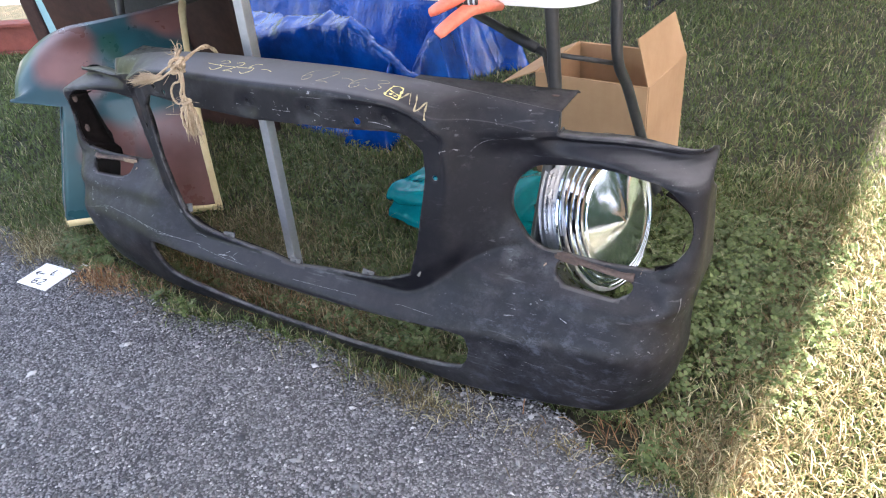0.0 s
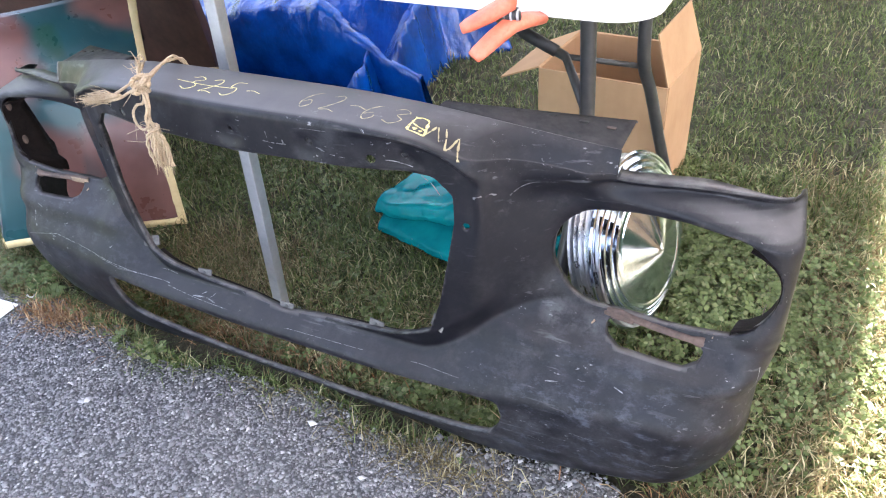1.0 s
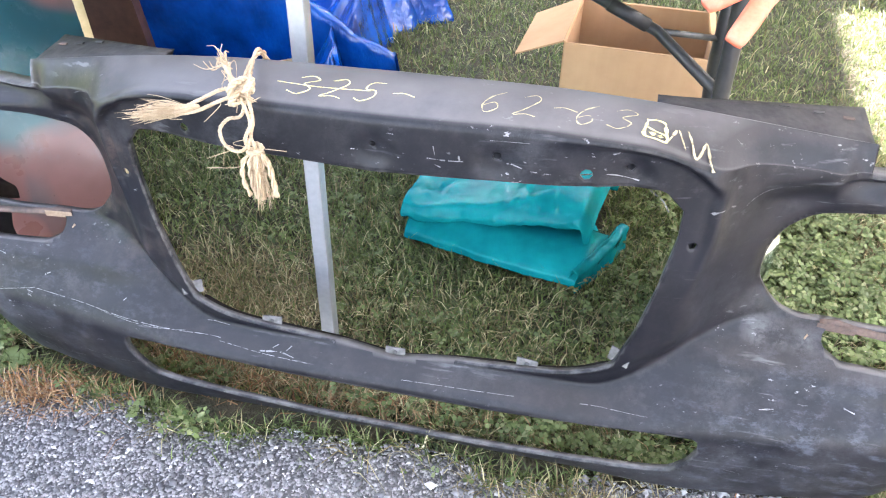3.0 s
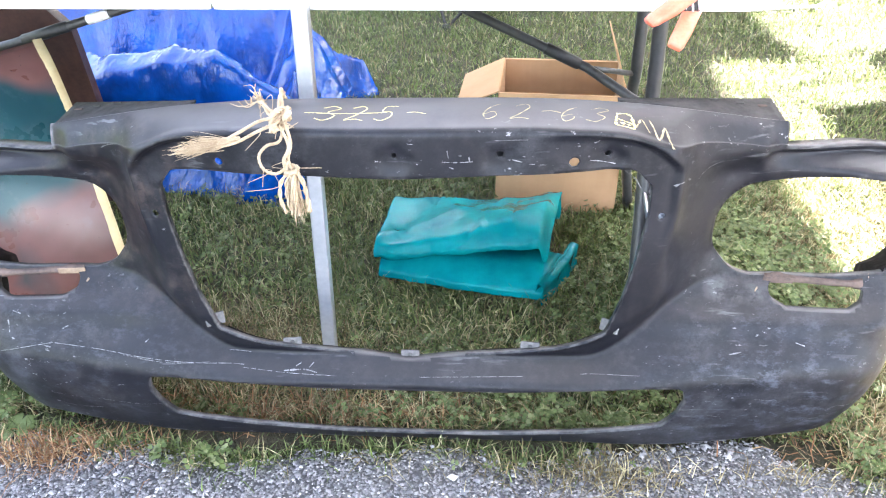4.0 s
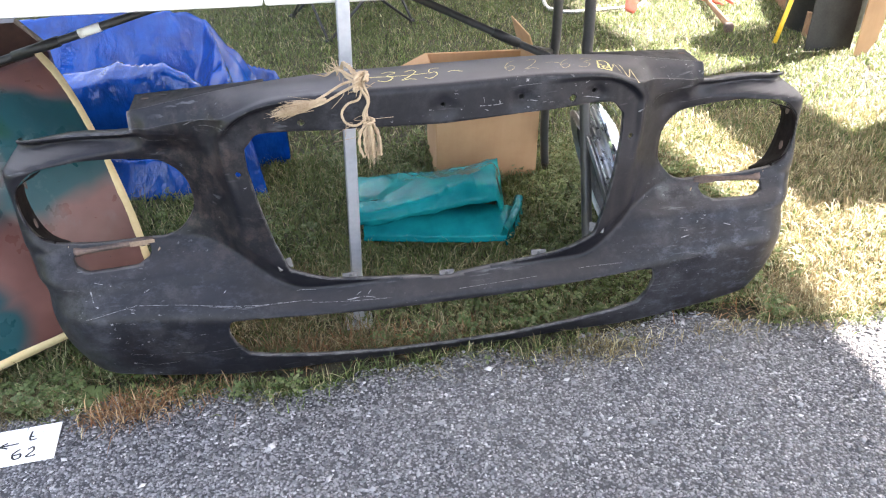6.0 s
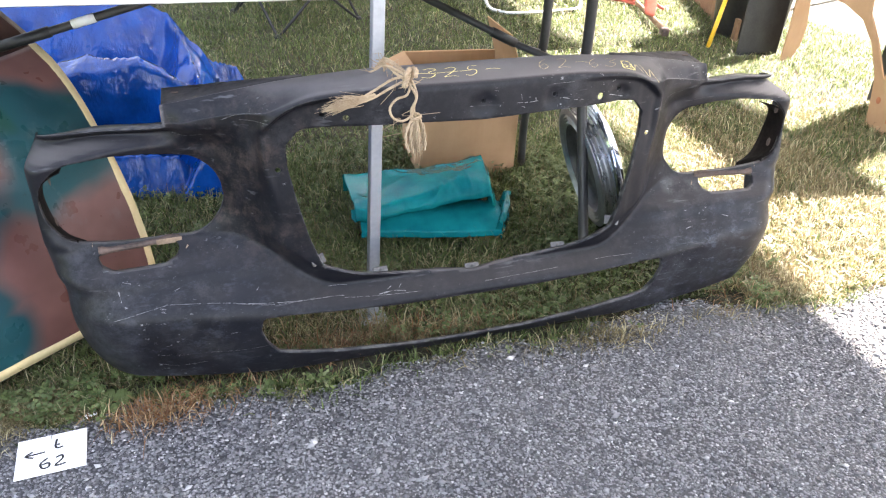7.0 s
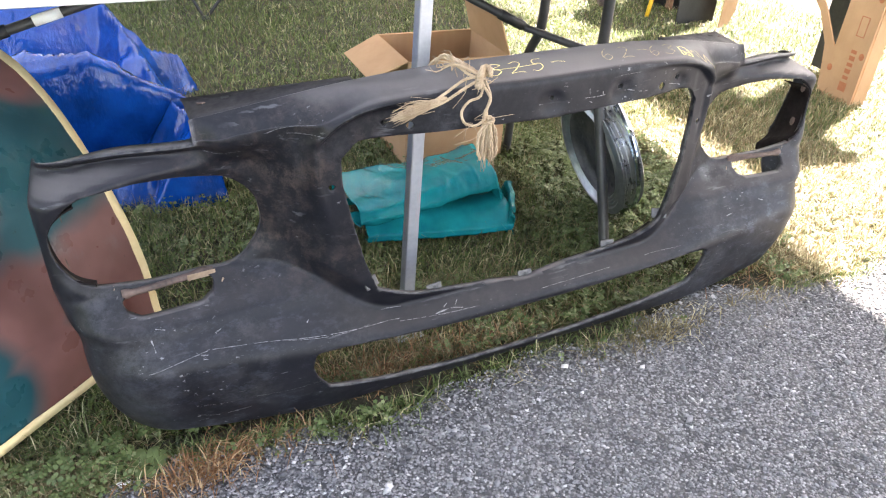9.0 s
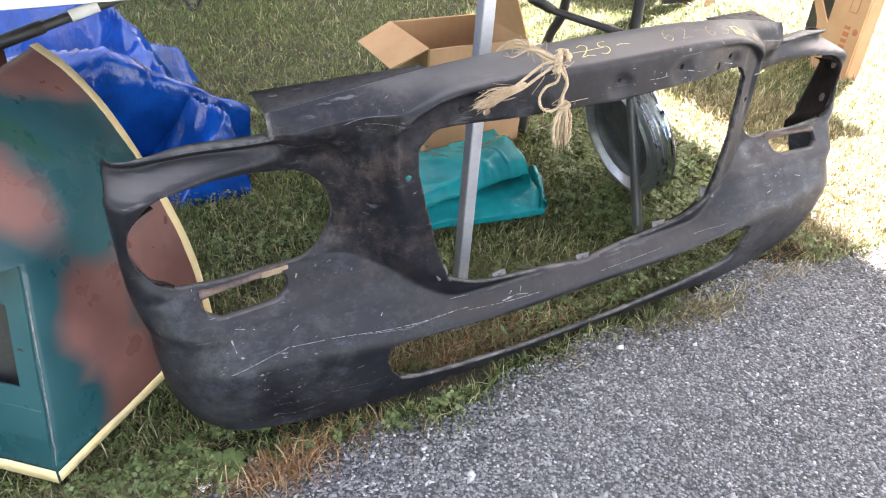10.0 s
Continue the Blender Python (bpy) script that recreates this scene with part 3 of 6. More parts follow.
    # round edge and top plate
    q = np.clip((s - S_ROLL) / 0.024, 0, 1) * math.pi / 2
    flat = np.clip((s - S_ROLL - 0.024) / (S_TOP - S_ROLL - 0.024), 0, 1)
    top_y = lerp_keys(x, [(0, 0.107), (0.30, 0.107), (0.40, 0.110), (0.50, 0.126), (0.615, 0.149), (0.9, 0.19)])
    top_z = lerp_keys(x, [(0, 0.671), (0.27, 0.667), (0.40, 0.655), (0.50, 0.636), (0.615, 0.613), (0.9, 0.60)])
    r = 0.013 - 0.011 * sstep(0.32, 0.46, x)
    y1, z1 = y + r * (1 - np.cos(q)), z + r * np.sin(q)
    y = np.where(s > S_ROLL, y1 + (top_y - y1) * flat, y)
    z = np.where(s > S_ROLL, z1 + (top_z - z1) * flat + 0.004 * np.sin(math.pi * flat), z)
    # the bumper's ends tuck in towards the ground
    tuck = 0.050 * np.clip((0.19 - s) / 0.19, 0, 1) ** 1.8 * sstep(0.62, 0.85, x)
    return np.stack([np.sign(u) * (x - tuck), y + wrap, z], -1)


def panel_field(u, s):
    """Negative on the sheet, positive in its holes and outside its outline."""
    a = np.abs(u)
    f = np.maximum(a - U_END, s - S_TOP)
    x = np.minimum(a, 0.86)
    f = np.maximum(f, 0.004 + 0.13 * x * x - 0.06 * x ** 4 - s)
    f = np.maximum(f, np.minimum(s - 0.632, a - 0.615))
    # the fin ends short of the side, and the side is cut back above
    f = np.maximum(f, np.minimum(s - 0.566 + 0.75 * np.maximum(a - 0.850, 0), a - 0.852))
    f = np.maximum(f, a - (0.985 - 0.04 * sstep(0.3, 0.5, s)))
    f = np.maximum(f, -poly_dist(u, s, GRILLE, GRILLE_R))
    f = np.maximum(f, -poly_dist(u, s, SLOT, SLOT_R))
    f = np.maximum(f, -poly_dist(a, s, HEAD, HEAD_R))
    f = np.maximum(f, -poly_dist(a, s, TRAP, 0.010))
    for bx, bs, br in BOLTS:
        f = np.maximum(f, br - np.hypot(u - bx, s - bs))
    f = np.maximum(f, 0.006 - np.hypot(a - 0.410, s - 0.500))
    return f


def build_sheet(h=0.0055, lip=0.013):
    """Cuts a fine grid along the field's zero line and turns the borders back into a lip."""
    us, ss = np.arange(-1.0 - h, 1.0 + 2 * h, h), np.arange(-h, S_TOP + 2 * h, h)
    U, S = np.meshgrid(us, ss)
    F = panel_field(U, S)
    nu = len(us)
    Ff, Uf, Sf = F.ravel(), U.ravel(), S.ravel()
    cu, cs, index, faces = [], [], {}, []

    def vert(i, j):
        key = (i, i) if j is None else (min(i, j), max(i, j))
        if key not in index:
            index[key] = len(cu)
            if j is None:
                cu.append(Uf[i])
                cs.append(Sf[i])
            else:
                t = Ff[i] / (Ff[i] - Ff[j])
                cu.append(Uf[i] + t * (Uf[j] - Uf[i]))
                cs.append(Sf[i] + t * (Sf[j] - Sf[i]))
        return index[key]

    for j in range(len(ss) - 1):
        for i in range(nu - 1):
            c = (j * nu + i, j * nu + i + 1, (j + 1) * nu + i + 1, (j + 1) * nu + i)
            neg = [Ff[k] < 0 for k in c]
            if all(neg):
                faces.append(tuple(vert(k, None) for k in c))
            elif any(neg):
                poly = []
                for k in range(4):
                    a, b = c[k], c[(k + 1) % 4]
                    if Ff[a] < 0:
                        poly.append(vert(a, None))
                    if (Ff[a] < 0) != (Ff[b] < 0):
                        poly.append(vert(a, b))
                if len(poly) > 2:
                    faces.append(tuple(poly))
    cu, cs = np.array(cu), np.array(cs)
    co = panel_point(cu, cs)
    # lips
    count = {}
    for f in faces:
        for k in range(len(f)):
            e = (f[k], f[(k + 1) % len(f)])
            count[e] = count.get(e, 0) + 1
    border = [e for e in count if (e[1], e[0]) not in count]
    extra, made, lips = [], {}, []
    for a, b in border:
        if cs[a] > 0.645 or abs(cu[a]) > 0.9:
            continue
        for v in (a, b):
            if v not in made:
                made[v] = len(cu) + len(extra)
                p = co[v]
                small = min(np.hypot(cu[v] - q[0], cs[v] - q[1]) for q in BOLTS) < 0.02 or np.hypot(abs(cu[v]) - 0.410, cs[v] - 0.500) < 0.012
                fin = cs[v] > 0.55 and abs(cu[v]) > 0.60
                depth = 0.003 if small else (0.004 + 0.026 * float(1 - sstep(0.72, 0.852, abs(cu[v]))) if fin else lip)
                extra.append((p[0], p[1] + depth, p[2] + (0.001 if fin else 0.0)))
        lips.append((b, a, made[a], made[b]))
    verts = np.concatenate([co, np.array(extra)]) if extra else co
    return verts, faces + lips


def on_panel(u, s, lift=0.0015):
    """A place just proud of the sheet's outer side."""
    e = 0.002
    p = panel_point(u, s)
    n = np.cross(panel_point(u + e, s) - p, panel_point(u, s + e) - p)
    return Vector(p + lift * n / np.linalg.norm(n))


def stroke(points, width, smooth=True, lift=0.0026, worn=0.0):
    """A flat painted line on the sheet through (u, s) points."""
    pts = smooth_path([(u, s, 0) for u, s in points], 24 if worn else 6) if smooth else [Vector((u, s, 0)) for u, s in points]
    verts, faces = [], []
    for i, p in enumerate(pts):
        d = (pts[min(i + 1, len(pts) - 1)] - pts[max(i - 1, 0)]).normalized()
        w = width * (0.8 + (0.9 if worn else 0.4) * noise.noise(p * 90)) / 2
        for k in (-1, 1):
            verts.append(on_panel(p.x - k * d.y * w, p.y + k * d.x * w, lift))
    for i in range(len(pts) - 1):
        if not worn or noise.noise(pts[i] * 120) + 0.7 * noise.noise(pts[i] * 420) > -worn:
            faces.append((2 * i, 2 * i + 2, 2 * i + 3, 2 * i + 1))
    return verts, faces


GLYPHS = {
    "3": [[(0.0, 0.85), (0.4, 1.0), (0.8, 0.8), (0.35, 0.55), (0.75, 0.3), (0.4, 0.0), (-0.1, 0.12)]],
    "2": [[(0.05, 0.85), (0.45, 1.0), (0.7, 0.75), (0.35, 0.3), (0.0, 0.02), (0.45, 0.08), (0.85, 0.0)]],
    "5": [[(0.75, 1.0), (0.25, 0.95), (0.2, 0.6), (0.6, 0.55), (0.7, 0.25), (0.35, 0.0), (0.0, 0.1)]],
    "6": [[(0.6, 1.0), (0.2, 0.7), (0.05, 0.3), (0.3, 0.0), (0.65, 0.2), (0.45, 0.45), (0.1, 0.3)]],
    "-": [[(0.0, 0.5), (0.4, 0.55), (0.9, 0.42)]],
}


def letter(text, u, s, w, h, slope=0.0):
    """Handwritten characters along the top of the panel; a list of strokes."""
    out = []
    for k, c in enumerate(text):
        for line in GLYPHS.get(c, []):
            out.append([(u + k * w * 1.12 + x * w * 0.85 + 0.010 * y, s + slope * k + y * h) for x, y in line])
    return out


# the sheet leans with the ground: its left end sits a little lower
front_panel = thing("car_front_panel", "black-primed steel car front panel tied to a pole",
                    "car part", pose(0.001, 0, 0, 0, -1.3, -0.9))
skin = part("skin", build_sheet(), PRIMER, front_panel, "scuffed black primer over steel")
solid(skin, 0.0022)

for sgn in (-1, 1):
    # upper rear flange: a dark strip with slots behind the top
    pts_f, fc = [], []
    cols = np.linspace(0.34, 0.612, 24)
    e0, e1 = panel_point(sgn * 0.34, S_TOP - 0.002), panel_point(sgn * 0.612, S_TOP - 0.002)
    rear0, rear1, z0, z1 = e0[1], e1[1] + 0.082, e0[2] - 0.006, e1[2] + 0.006
    for u in cols:
        base = panel_point(sgn * u, S_TOP - 0.002)
        up = (u - 0.34) / 0.272
        for k, (y, z) in enumerate(((0.0, -0.004), (0.006, -0.001), (0.045, 0.0), (0.070, 0.001), (0.073, -0.006))):
            f = k / 4
            pts_f.append((base[0], (base[1] + y) * (1 - f) + (rear0 + (rear1 - rear0) * up + 0.012) * f, base[2] + z if k < 2 else (base[2] * (1 - f) + f * (z0 + (z1 - z0) * up)) + z))
    for i in range(len(cols) - 1):
        for k in range(4):
            q = (i * 5 + k, (i + 1) * 5 + k, (i + 1) * 5 + k + 1, i * 5 + k + 1)
            fc.append(q if sgn > 0 else q[::-1])
    fl = part("rear_flange", (pts_f, fc), FLANGE, front_panel, "dark rear flange with small slots")
    solid(fl, 0.002)
    for u in (0.50, 0.545, 0.585):
        b = panel_point(sgn * u, S_TOP - 0.002)
        part("slot_mark", slab(0.014, 0.007, 0.0016, 0.0006, 1), RUST if u > 0.56 else BLACK, fl, "", pose(b[0], b[1] + 0.052, b[2] + 0.0028))
    # flat rusty strip across the lamp opening
    bar, bf = [], []
    us_b = np.linspace(0.618, 0.774, 20)
    for u in us_b:
        p = panel_point(sgn * u, 0.3385)
        w = 0.0062 + 0.005 * math.exp(-((u - 0.64) / 0.012) ** 2) + 0.004 * float(sstep(0.755, 0.77, u)) + 0.0012 * noise.noise((u * 60, 0, sgn))
        bar += [(p[0], p[1] + 0.001, p[2] - w), (p[0], p[1] - 0.003, p[2] - 0.4 * w), (p[0], p[1] - 0.003, p[2] + 0.4 * w), (p[0], p[1] + 0.004, p[2] + w)]
    for i in range(len(us_b) - 1):
        for k in range(3):
            q = (i * 4 + k, (i + 1) * 4 + k, (i + 1) * 4 + k + 1, i * 4 + k + 1)
            bf.append(q if sgn > 0 else q[::-1])
    solid(part("headlight_brace", (bar, bf), RUST, front_panel, "bare rusty brace across the lamp opening"), 0.003)
    p = panel_point(sgn * 0.640, 0.3385)
    part("bare_patch", slab(0.050, 0.0016, 0.012, 0.0006, 1), TAN if sgn < 0 else RUST, front_panel, "bare metal on the brace end", pose(p[0], p[1] - 0.0042, p[2] - 0.0065, 0, -sgn * 2, -sgn * 7))
    for k, (du, ds, w, h) in enumerate(((0.597, 0.330, 0.016, 0.012), (0.604, 0.318, 0.011, 0.015), (0.778, 0.334, 0.017, 0.010), (0.784, 0.345, 0.010, 0.013))):
        q = panel_point(sgn * du, ds)
        torn = [(-w / 2, 0.001, 0), (w * 0.1, -0.003, -0.2 * h), (w / 2, 0.002, 0.1 * h), (w * 0.35, 0.004, 0.6 * h), (w * 0.05, 0.006, h), (-w * 0.4, 0.003, 0.7 * h)]
        solid(part("torn_tab", (torn, [(0, 1, 2, 3, 4, 5)], False), TAN if k % 2 else TABGREY, front_panel, "small torn metal tab", pose(q[0], q[1] + 0.006, q[2] - 0.004, 10 * k, 0, 25 * k)), 0.0012)
    # inner wall behind the lamp opening's outer side, deeper towards its foot; shade is in its colour
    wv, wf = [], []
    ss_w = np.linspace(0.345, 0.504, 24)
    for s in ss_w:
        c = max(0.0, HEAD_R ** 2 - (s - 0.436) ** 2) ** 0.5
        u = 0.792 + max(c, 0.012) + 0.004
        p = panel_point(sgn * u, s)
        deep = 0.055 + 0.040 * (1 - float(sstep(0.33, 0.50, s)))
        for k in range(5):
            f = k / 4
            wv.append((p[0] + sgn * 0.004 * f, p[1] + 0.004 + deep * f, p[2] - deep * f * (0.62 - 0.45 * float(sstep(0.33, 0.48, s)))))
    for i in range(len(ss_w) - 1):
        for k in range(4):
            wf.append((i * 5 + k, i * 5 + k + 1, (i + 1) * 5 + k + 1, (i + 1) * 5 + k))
    well = part("lamp_well_wall", (wv, wf), WELL, front_panel, "inner lamp well wall, shade put in its near-black colour")
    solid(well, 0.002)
    for s, dy in ((0.488, 0.016), (0.395, 0.030)):
        c = (HEAD_R ** 2 - (s - 0.436) ** 2) ** 0.5
        p = panel_point(sgn * (0.792 + c), s)
        part("rust_spot", lathe([(0.0, 0.0012), (0.006, 0.001), (0.009, 0.0)], 9), RUST, well, "rusty worn spot", pose(p[0] - sgn * 0.0035, p[1] + dy, p[2], 0, -sgn * 84, 0) @ Matrix.Diagonal((1.3, 0.8, 1, 1)))

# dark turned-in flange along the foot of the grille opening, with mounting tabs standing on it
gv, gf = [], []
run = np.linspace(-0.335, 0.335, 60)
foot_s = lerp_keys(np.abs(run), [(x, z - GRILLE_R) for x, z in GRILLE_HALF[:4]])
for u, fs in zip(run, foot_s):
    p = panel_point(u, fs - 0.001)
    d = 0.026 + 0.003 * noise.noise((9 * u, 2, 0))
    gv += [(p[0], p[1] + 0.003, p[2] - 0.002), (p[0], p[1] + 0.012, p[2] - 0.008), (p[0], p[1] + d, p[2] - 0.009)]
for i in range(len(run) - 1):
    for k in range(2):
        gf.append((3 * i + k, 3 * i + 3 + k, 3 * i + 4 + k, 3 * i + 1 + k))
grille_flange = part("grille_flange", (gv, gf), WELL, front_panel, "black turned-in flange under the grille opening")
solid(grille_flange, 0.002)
for u, fs in ((-0.213, 0.239), (0.0, 0.217), (0.213, 0.239), (0.348, 0.290), (-0.348, 0.290)):
    p = panel_point(u, fs)
    tab = part("mounting_tab", slab(0.034, 0.022, 0.004, 0.0018, 2), TABGREY, front_panel, "small bare mounting tab", pose(p[0], p[1] + 0.014, p[2] - 0.001, 62, 0, -30 * (u / 0.35) ** 3))
    part("tab_hole", lathe([(0.0, 0.0), (0.004, 0.0), (0.0045, -0.001)], 14), BLACK, tab, "", pose(0, 0.002, 0.0042))

# black cups added so the bolt holes read as shaded depth
for bx, bs, br in BOLTS[:1] + BOLTS[2:4] + BOLTS[5:]:
    p = panel_point(bx, bs)
    part("bolt_cup", lathe([(0.0, 0.014), (br + 0.001, 0.013), (br + 0.003, 0.0), (br + 0.008, 0.0)], 16), BLACK, front_panel, "black cup standing in for the shade behind a bolt hole", pose(p[0], p[1] + 0.004, p[2], -90, 0, 0))

marks = [(stroke(l, 0.0023), CHALKY) for l in letter("325-", -0.118, 0.688, 0.039, 0.054) + [[(-0.138, 0.716), (-0.08, 0.712), (-0.012, 0.716)]]]
marks += [(stroke(l, 0.0021, True, 0.0026, 0.55), PALEMARK) for l in letter("62-", 0.128, 0.690, 0.038, 0.060, -0.001) + letter("63", 0.242, 0.684, 0.037, 0.056)]
marks += [(stroke([(0.330, 0.722), (0.327, 0.700), (0.326, 0.678), (0.340, 0.675), (0.352, 0.676), (0.351, 0.70), (0.349, 0.720), (0.338, 0.724), (0.330, 0.718)], 0.0044, True, 0.0026, 0.55), CHALKY),
          (stroke([(0.329, 0.700), (0.338, 0.694), (0.351, 0.690)], 0.0040, True, 0.0026, 0.55), CHALKY),
          (stroke([(0.333, 0.684), (0.340, 0.688), (0.346, 0.682)], 0.0060, True, 0.0026, 0.30), CHALKY),
          (stroke([(0.354, 0.680), (0.360, 0.70), (0.365, 0.716), (0.370, 0.698), (0.375, 0.678)], 0.0028, True, 0.0026, 0.55), PALEMARK),
          (stroke([(0.377, 0.720), (0.383, 0.694), (0.388, 0.664), (0.394, 0.682), (0.400, 0.708), (0.405, 0.678), (0.410, 0.648)], 0.0032, True, 0.0026, 0.55), PALEMARK)]
for data, mt in marks:
    part("painted_mark", data, mt, front_panel, "hand-painted yellow figure" if mt is CHALKY else "faded hand-painted figure")

scratches = [
    ([(-0.76, 0.225), (-0.70, 0.236), (-0.66, 0.242)], 0.0035), ([(-0.66, 0.243), (-0.56, 0.234), (-0.46, 0.222), (-0.38, 0.214), (-0.30, 0.208)], 0.0028),
    ([(-0.52, 0.228), (-0.44, 0.217), (-0.36, 0.214)], 0.002), ([(-0.30, 0.205), (-0.22, 0.201), (-0.14, 0.199)], 0.0022),
    ([(-0.225, 0.203), (-0.19, 0.205), (-0.165, 0.202)], 0.006), ([(-0.205, 0.208), (-0.195, 0.212)], 0.005), ([(-0.18, 0.207), (-0.172, 0.213)], 0.004), ([(-0.33, 0.225), (-0.29, 0.222)], 0.003), ([(-0.64, 0.262), (-0.63, 0.266)], 0.006), ([(-0.48, 0.246), (-0.475, 0.25)], 0.008), ([(-0.56, 0.160), (-0.53, 0.168)], 0.003), ([(-0.69, 0.125), (-0.63, 0.118)], 0.002), ([(0.55, 0.245), (0.57, 0.248)], 0.005), ([(0.66, 0.262), (0.675, 0.258)], 0.006), ([(0.60, 0.165), (0.64, 0.160)], 0.003), ([(0.70, 0.100), (0.73, 0.106)], 0.004), ([(0.52, 0.128), (0.55, 0.120)], 0.004), ([(0.02, 0.199), (0.11, 0.201), (0.20, 0.203)], 0.0018),
    ([(0.30, 0.206), (0.40, 0.212)], 0.0018), ([(0.072, 0.611), (0.095, 0.610), (0.118, 0.611)], 0.006), ([(0.034, 0.608), (0.040, 0.606)], 0.005), ([(0.082, 0.603), (0.089, 0.600)], 0.008), ([(0.080, 0.628), (0.082, 0.617)], 0.005), ([(0.112, 0.618), (0.113, 0.611)], 0.008), ([(0.176, 0.611), (0.190, 0.609)], 0.008), ([(0.20, 0.606), (0.225, 0.604)], 0.005), ([(-0.02, 0.610), (-0.034, 0.613)], 0.006), ([(0.29, 0.607), (0.33, 0.598)], 0.005), ([(0.345, 0.588), (0.362, 0.572), (0.372, 0.552)], 0.005), ([(0.02, 0.640), (0.03, 0.639)], 0.004), ([(0.15, 0.643), (0.20, 0.644)], 0.003), ([(-0.60, 0.585), (-0.585, 0.577), (-0.572, 0.573), (-0.545, 0.573)], 0.0035),
    ([(-0.60, 0.60), (-0.596, 0.585)], 0.003), ([(-0.50, 0.64), (-0.455, 0.662), (-0.43, 0.668)], 0.0035), ([(-0.47, 0.632), (-0.44, 0.630), (-0.41, 0.622)], 0.002),
    ([(0.425, 0.552), (0.432, 0.562), (0.445, 0.562), (0.452, 0.552)], 0.006), ([(0.468, 0.546), (0.486, 0.572), (0.505, 0.584), (0.535, 0.588)], 0.003),
    ([(-0.745, 0.275), (-0.742, 0.255)], 0.008), ([(-0.735, 0.29), (-0.72, 0.286)], 0.004), ([(0.862, 0.318), (0.870, 0.295), (0.866, 0.270)], 0.006),
    ([(0.735, 0.128), (0.75, 0.139), (0.775, 0.136), (0.79, 0.142)], 0.005), ([(0.745, 0.118), (0.77, 0.116)], 0.003), ([(-0.70, 0.100), (-0.66, 0.088), (-0.60, 0.092)], 0.003), ([(-0.60, 0.12), (-0.52, 0.115), (-0.46, 0.122)], 0.002),
]
for pts, w in scratches:
    part("scratch", stroke(pts, (0.60 if pts[0][1] > 0.54 and abs(pts[0][0]) > 0.4 else 0.27) * w, True, 0.0012, 0.34), SCRATCH, front_panel, "pale scratch through the primer")


# ---- pole and twine ----
post = thing("canopy_pole", "square galvanised steel canopy pole standing in the grass", "pole", pose(-0.197, 0.205, -0.012, 0, 1.3, 0))
bm = slab(0.027, 0.027, 2.32, 0.003, 2)
part("shaft", bm, STEEL, post)
part("foot_plate", slab(0.07, 0.07, 0.006, 0.002, 1), STEEL, post)

def strand_rope(points, r, turns, strands=3):
    """Twisted strands along a path."""
    path = smooth_path(points, 10)
    out = []
    length = sum((path[i + 1] - path[i]).length for i in range(len(path) - 1))
    for s in range(strands):
        pts, side, run = [], None, 0.0
        for i, p in enumerate(path):
            d = (path[min(i + 1, len(path) - 1)] - path[max(i - 1, 0)]).normalized()
            side = (d.orthogonal() if side is None else side - d * side.dot(d)).normalized()
            up = d.cross(side)
            if i:
                run += (p - path[i - 1]).length
            a = 2 * math.pi * (s / strands + turns * run / length)
            pts.append(p + (side * math.cos(a) + up * math.sin(a)) * r * 0.55)
        out.append(tube(pts, r * 0.62, 6))
    return joined(*out)


rnd = random.Random(7)
twine = thing("jute_twine", "frayed jute twine knotted round the panel and the pole", "rope")


def frayed(start, end, count, spread, curl):
    """Loose fibres from a cut rope end."""
    out = []
    s, e = Vector(start), Vector(end)
    for _ in range(count):
        off = Vector([rnd.gauss(0, spread) for _ in range(3)])
        mid = s.lerp(e, 0.5) + off * 0.6 + Vector([rnd.gauss(0, curl) for _ in range(3)])
        out.append(tube(smooth_path([s + off * 0.15, mid, e.lerp(s, rnd.uniform(-0.12, 0.35)) + off], 4), rnd.choice((0.0004, 0.0006, 0.0009, 0.0014)), 4, lambda t: 1 - 0.6 * t))
    return joined(*out)


KN = Vector((-0.170, -0.004, 0.680))
loops = [
    [(-0.212, 0.028, 0.692), (-0.202, 0.016, 0.694), (-0.190, 0.004, 0.689), (-0.172, -0.006, 0.680)],
    [(-0.208, 0.034, 0.693), (-0.200, 0.018, 0.690), (-0.190, 0.002, 0.682), (-0.166, -0.008, 0.674)],
    [(-0.170, -0.004, 0.680), (-0.176, 0.026, 0.686), (-0.186, 0.060, 0.690), (-0.194, 0.092, 0.688), (-0.196, 0.112, 0.668), (-0.190, 0.150, 0.625), (-0.176, 0.190, 0.610), (-0.196, 0.228, 0.612), (-0.222, 0.190, 0.622), (-0.214, 0.140, 0.640), (-0.196, 0.110, 0.676), (-0.188, 0.060, 0.688), (-0.178, 0.010, 0.684)],
    [(-0.168, -0.012, 0.668), (-0.176, -0.016, 0.648), (-0.196, -0.014, 0.640), (-0.209, -0.016, 0.624), (-0.204, -0.020, 0.606), (-0.187, -0.024, 0.600), (-0.172, -0.026, 0.608), (-0.164, -0.024, 0.622)],
    [(-0.166, -0.010, 0.676), (-0.158, -0.020, 0.648), (-0.164, -0.022, 0.622), (-0.156, -0.022, 0.596)],
    [(-0.174, -0.012, 0.672), (-0.160, -0.024, 0.645), (-0.170, -0.026, 0.620), (-0.162, -0.024, 0.590)],
    [(-0.172, -0.008, 0.676), (-0.205, -0.010, 0.662), (-0.240, -0.010, 0.644), (-0.275, -0.010, 0.634)],
    [(-0.170, -0.008, 0.680), (-0.200, -0.004, 0.676), (-0.235, -0.006, 0.658), (-0.268, -0.008, 0.640)],
]
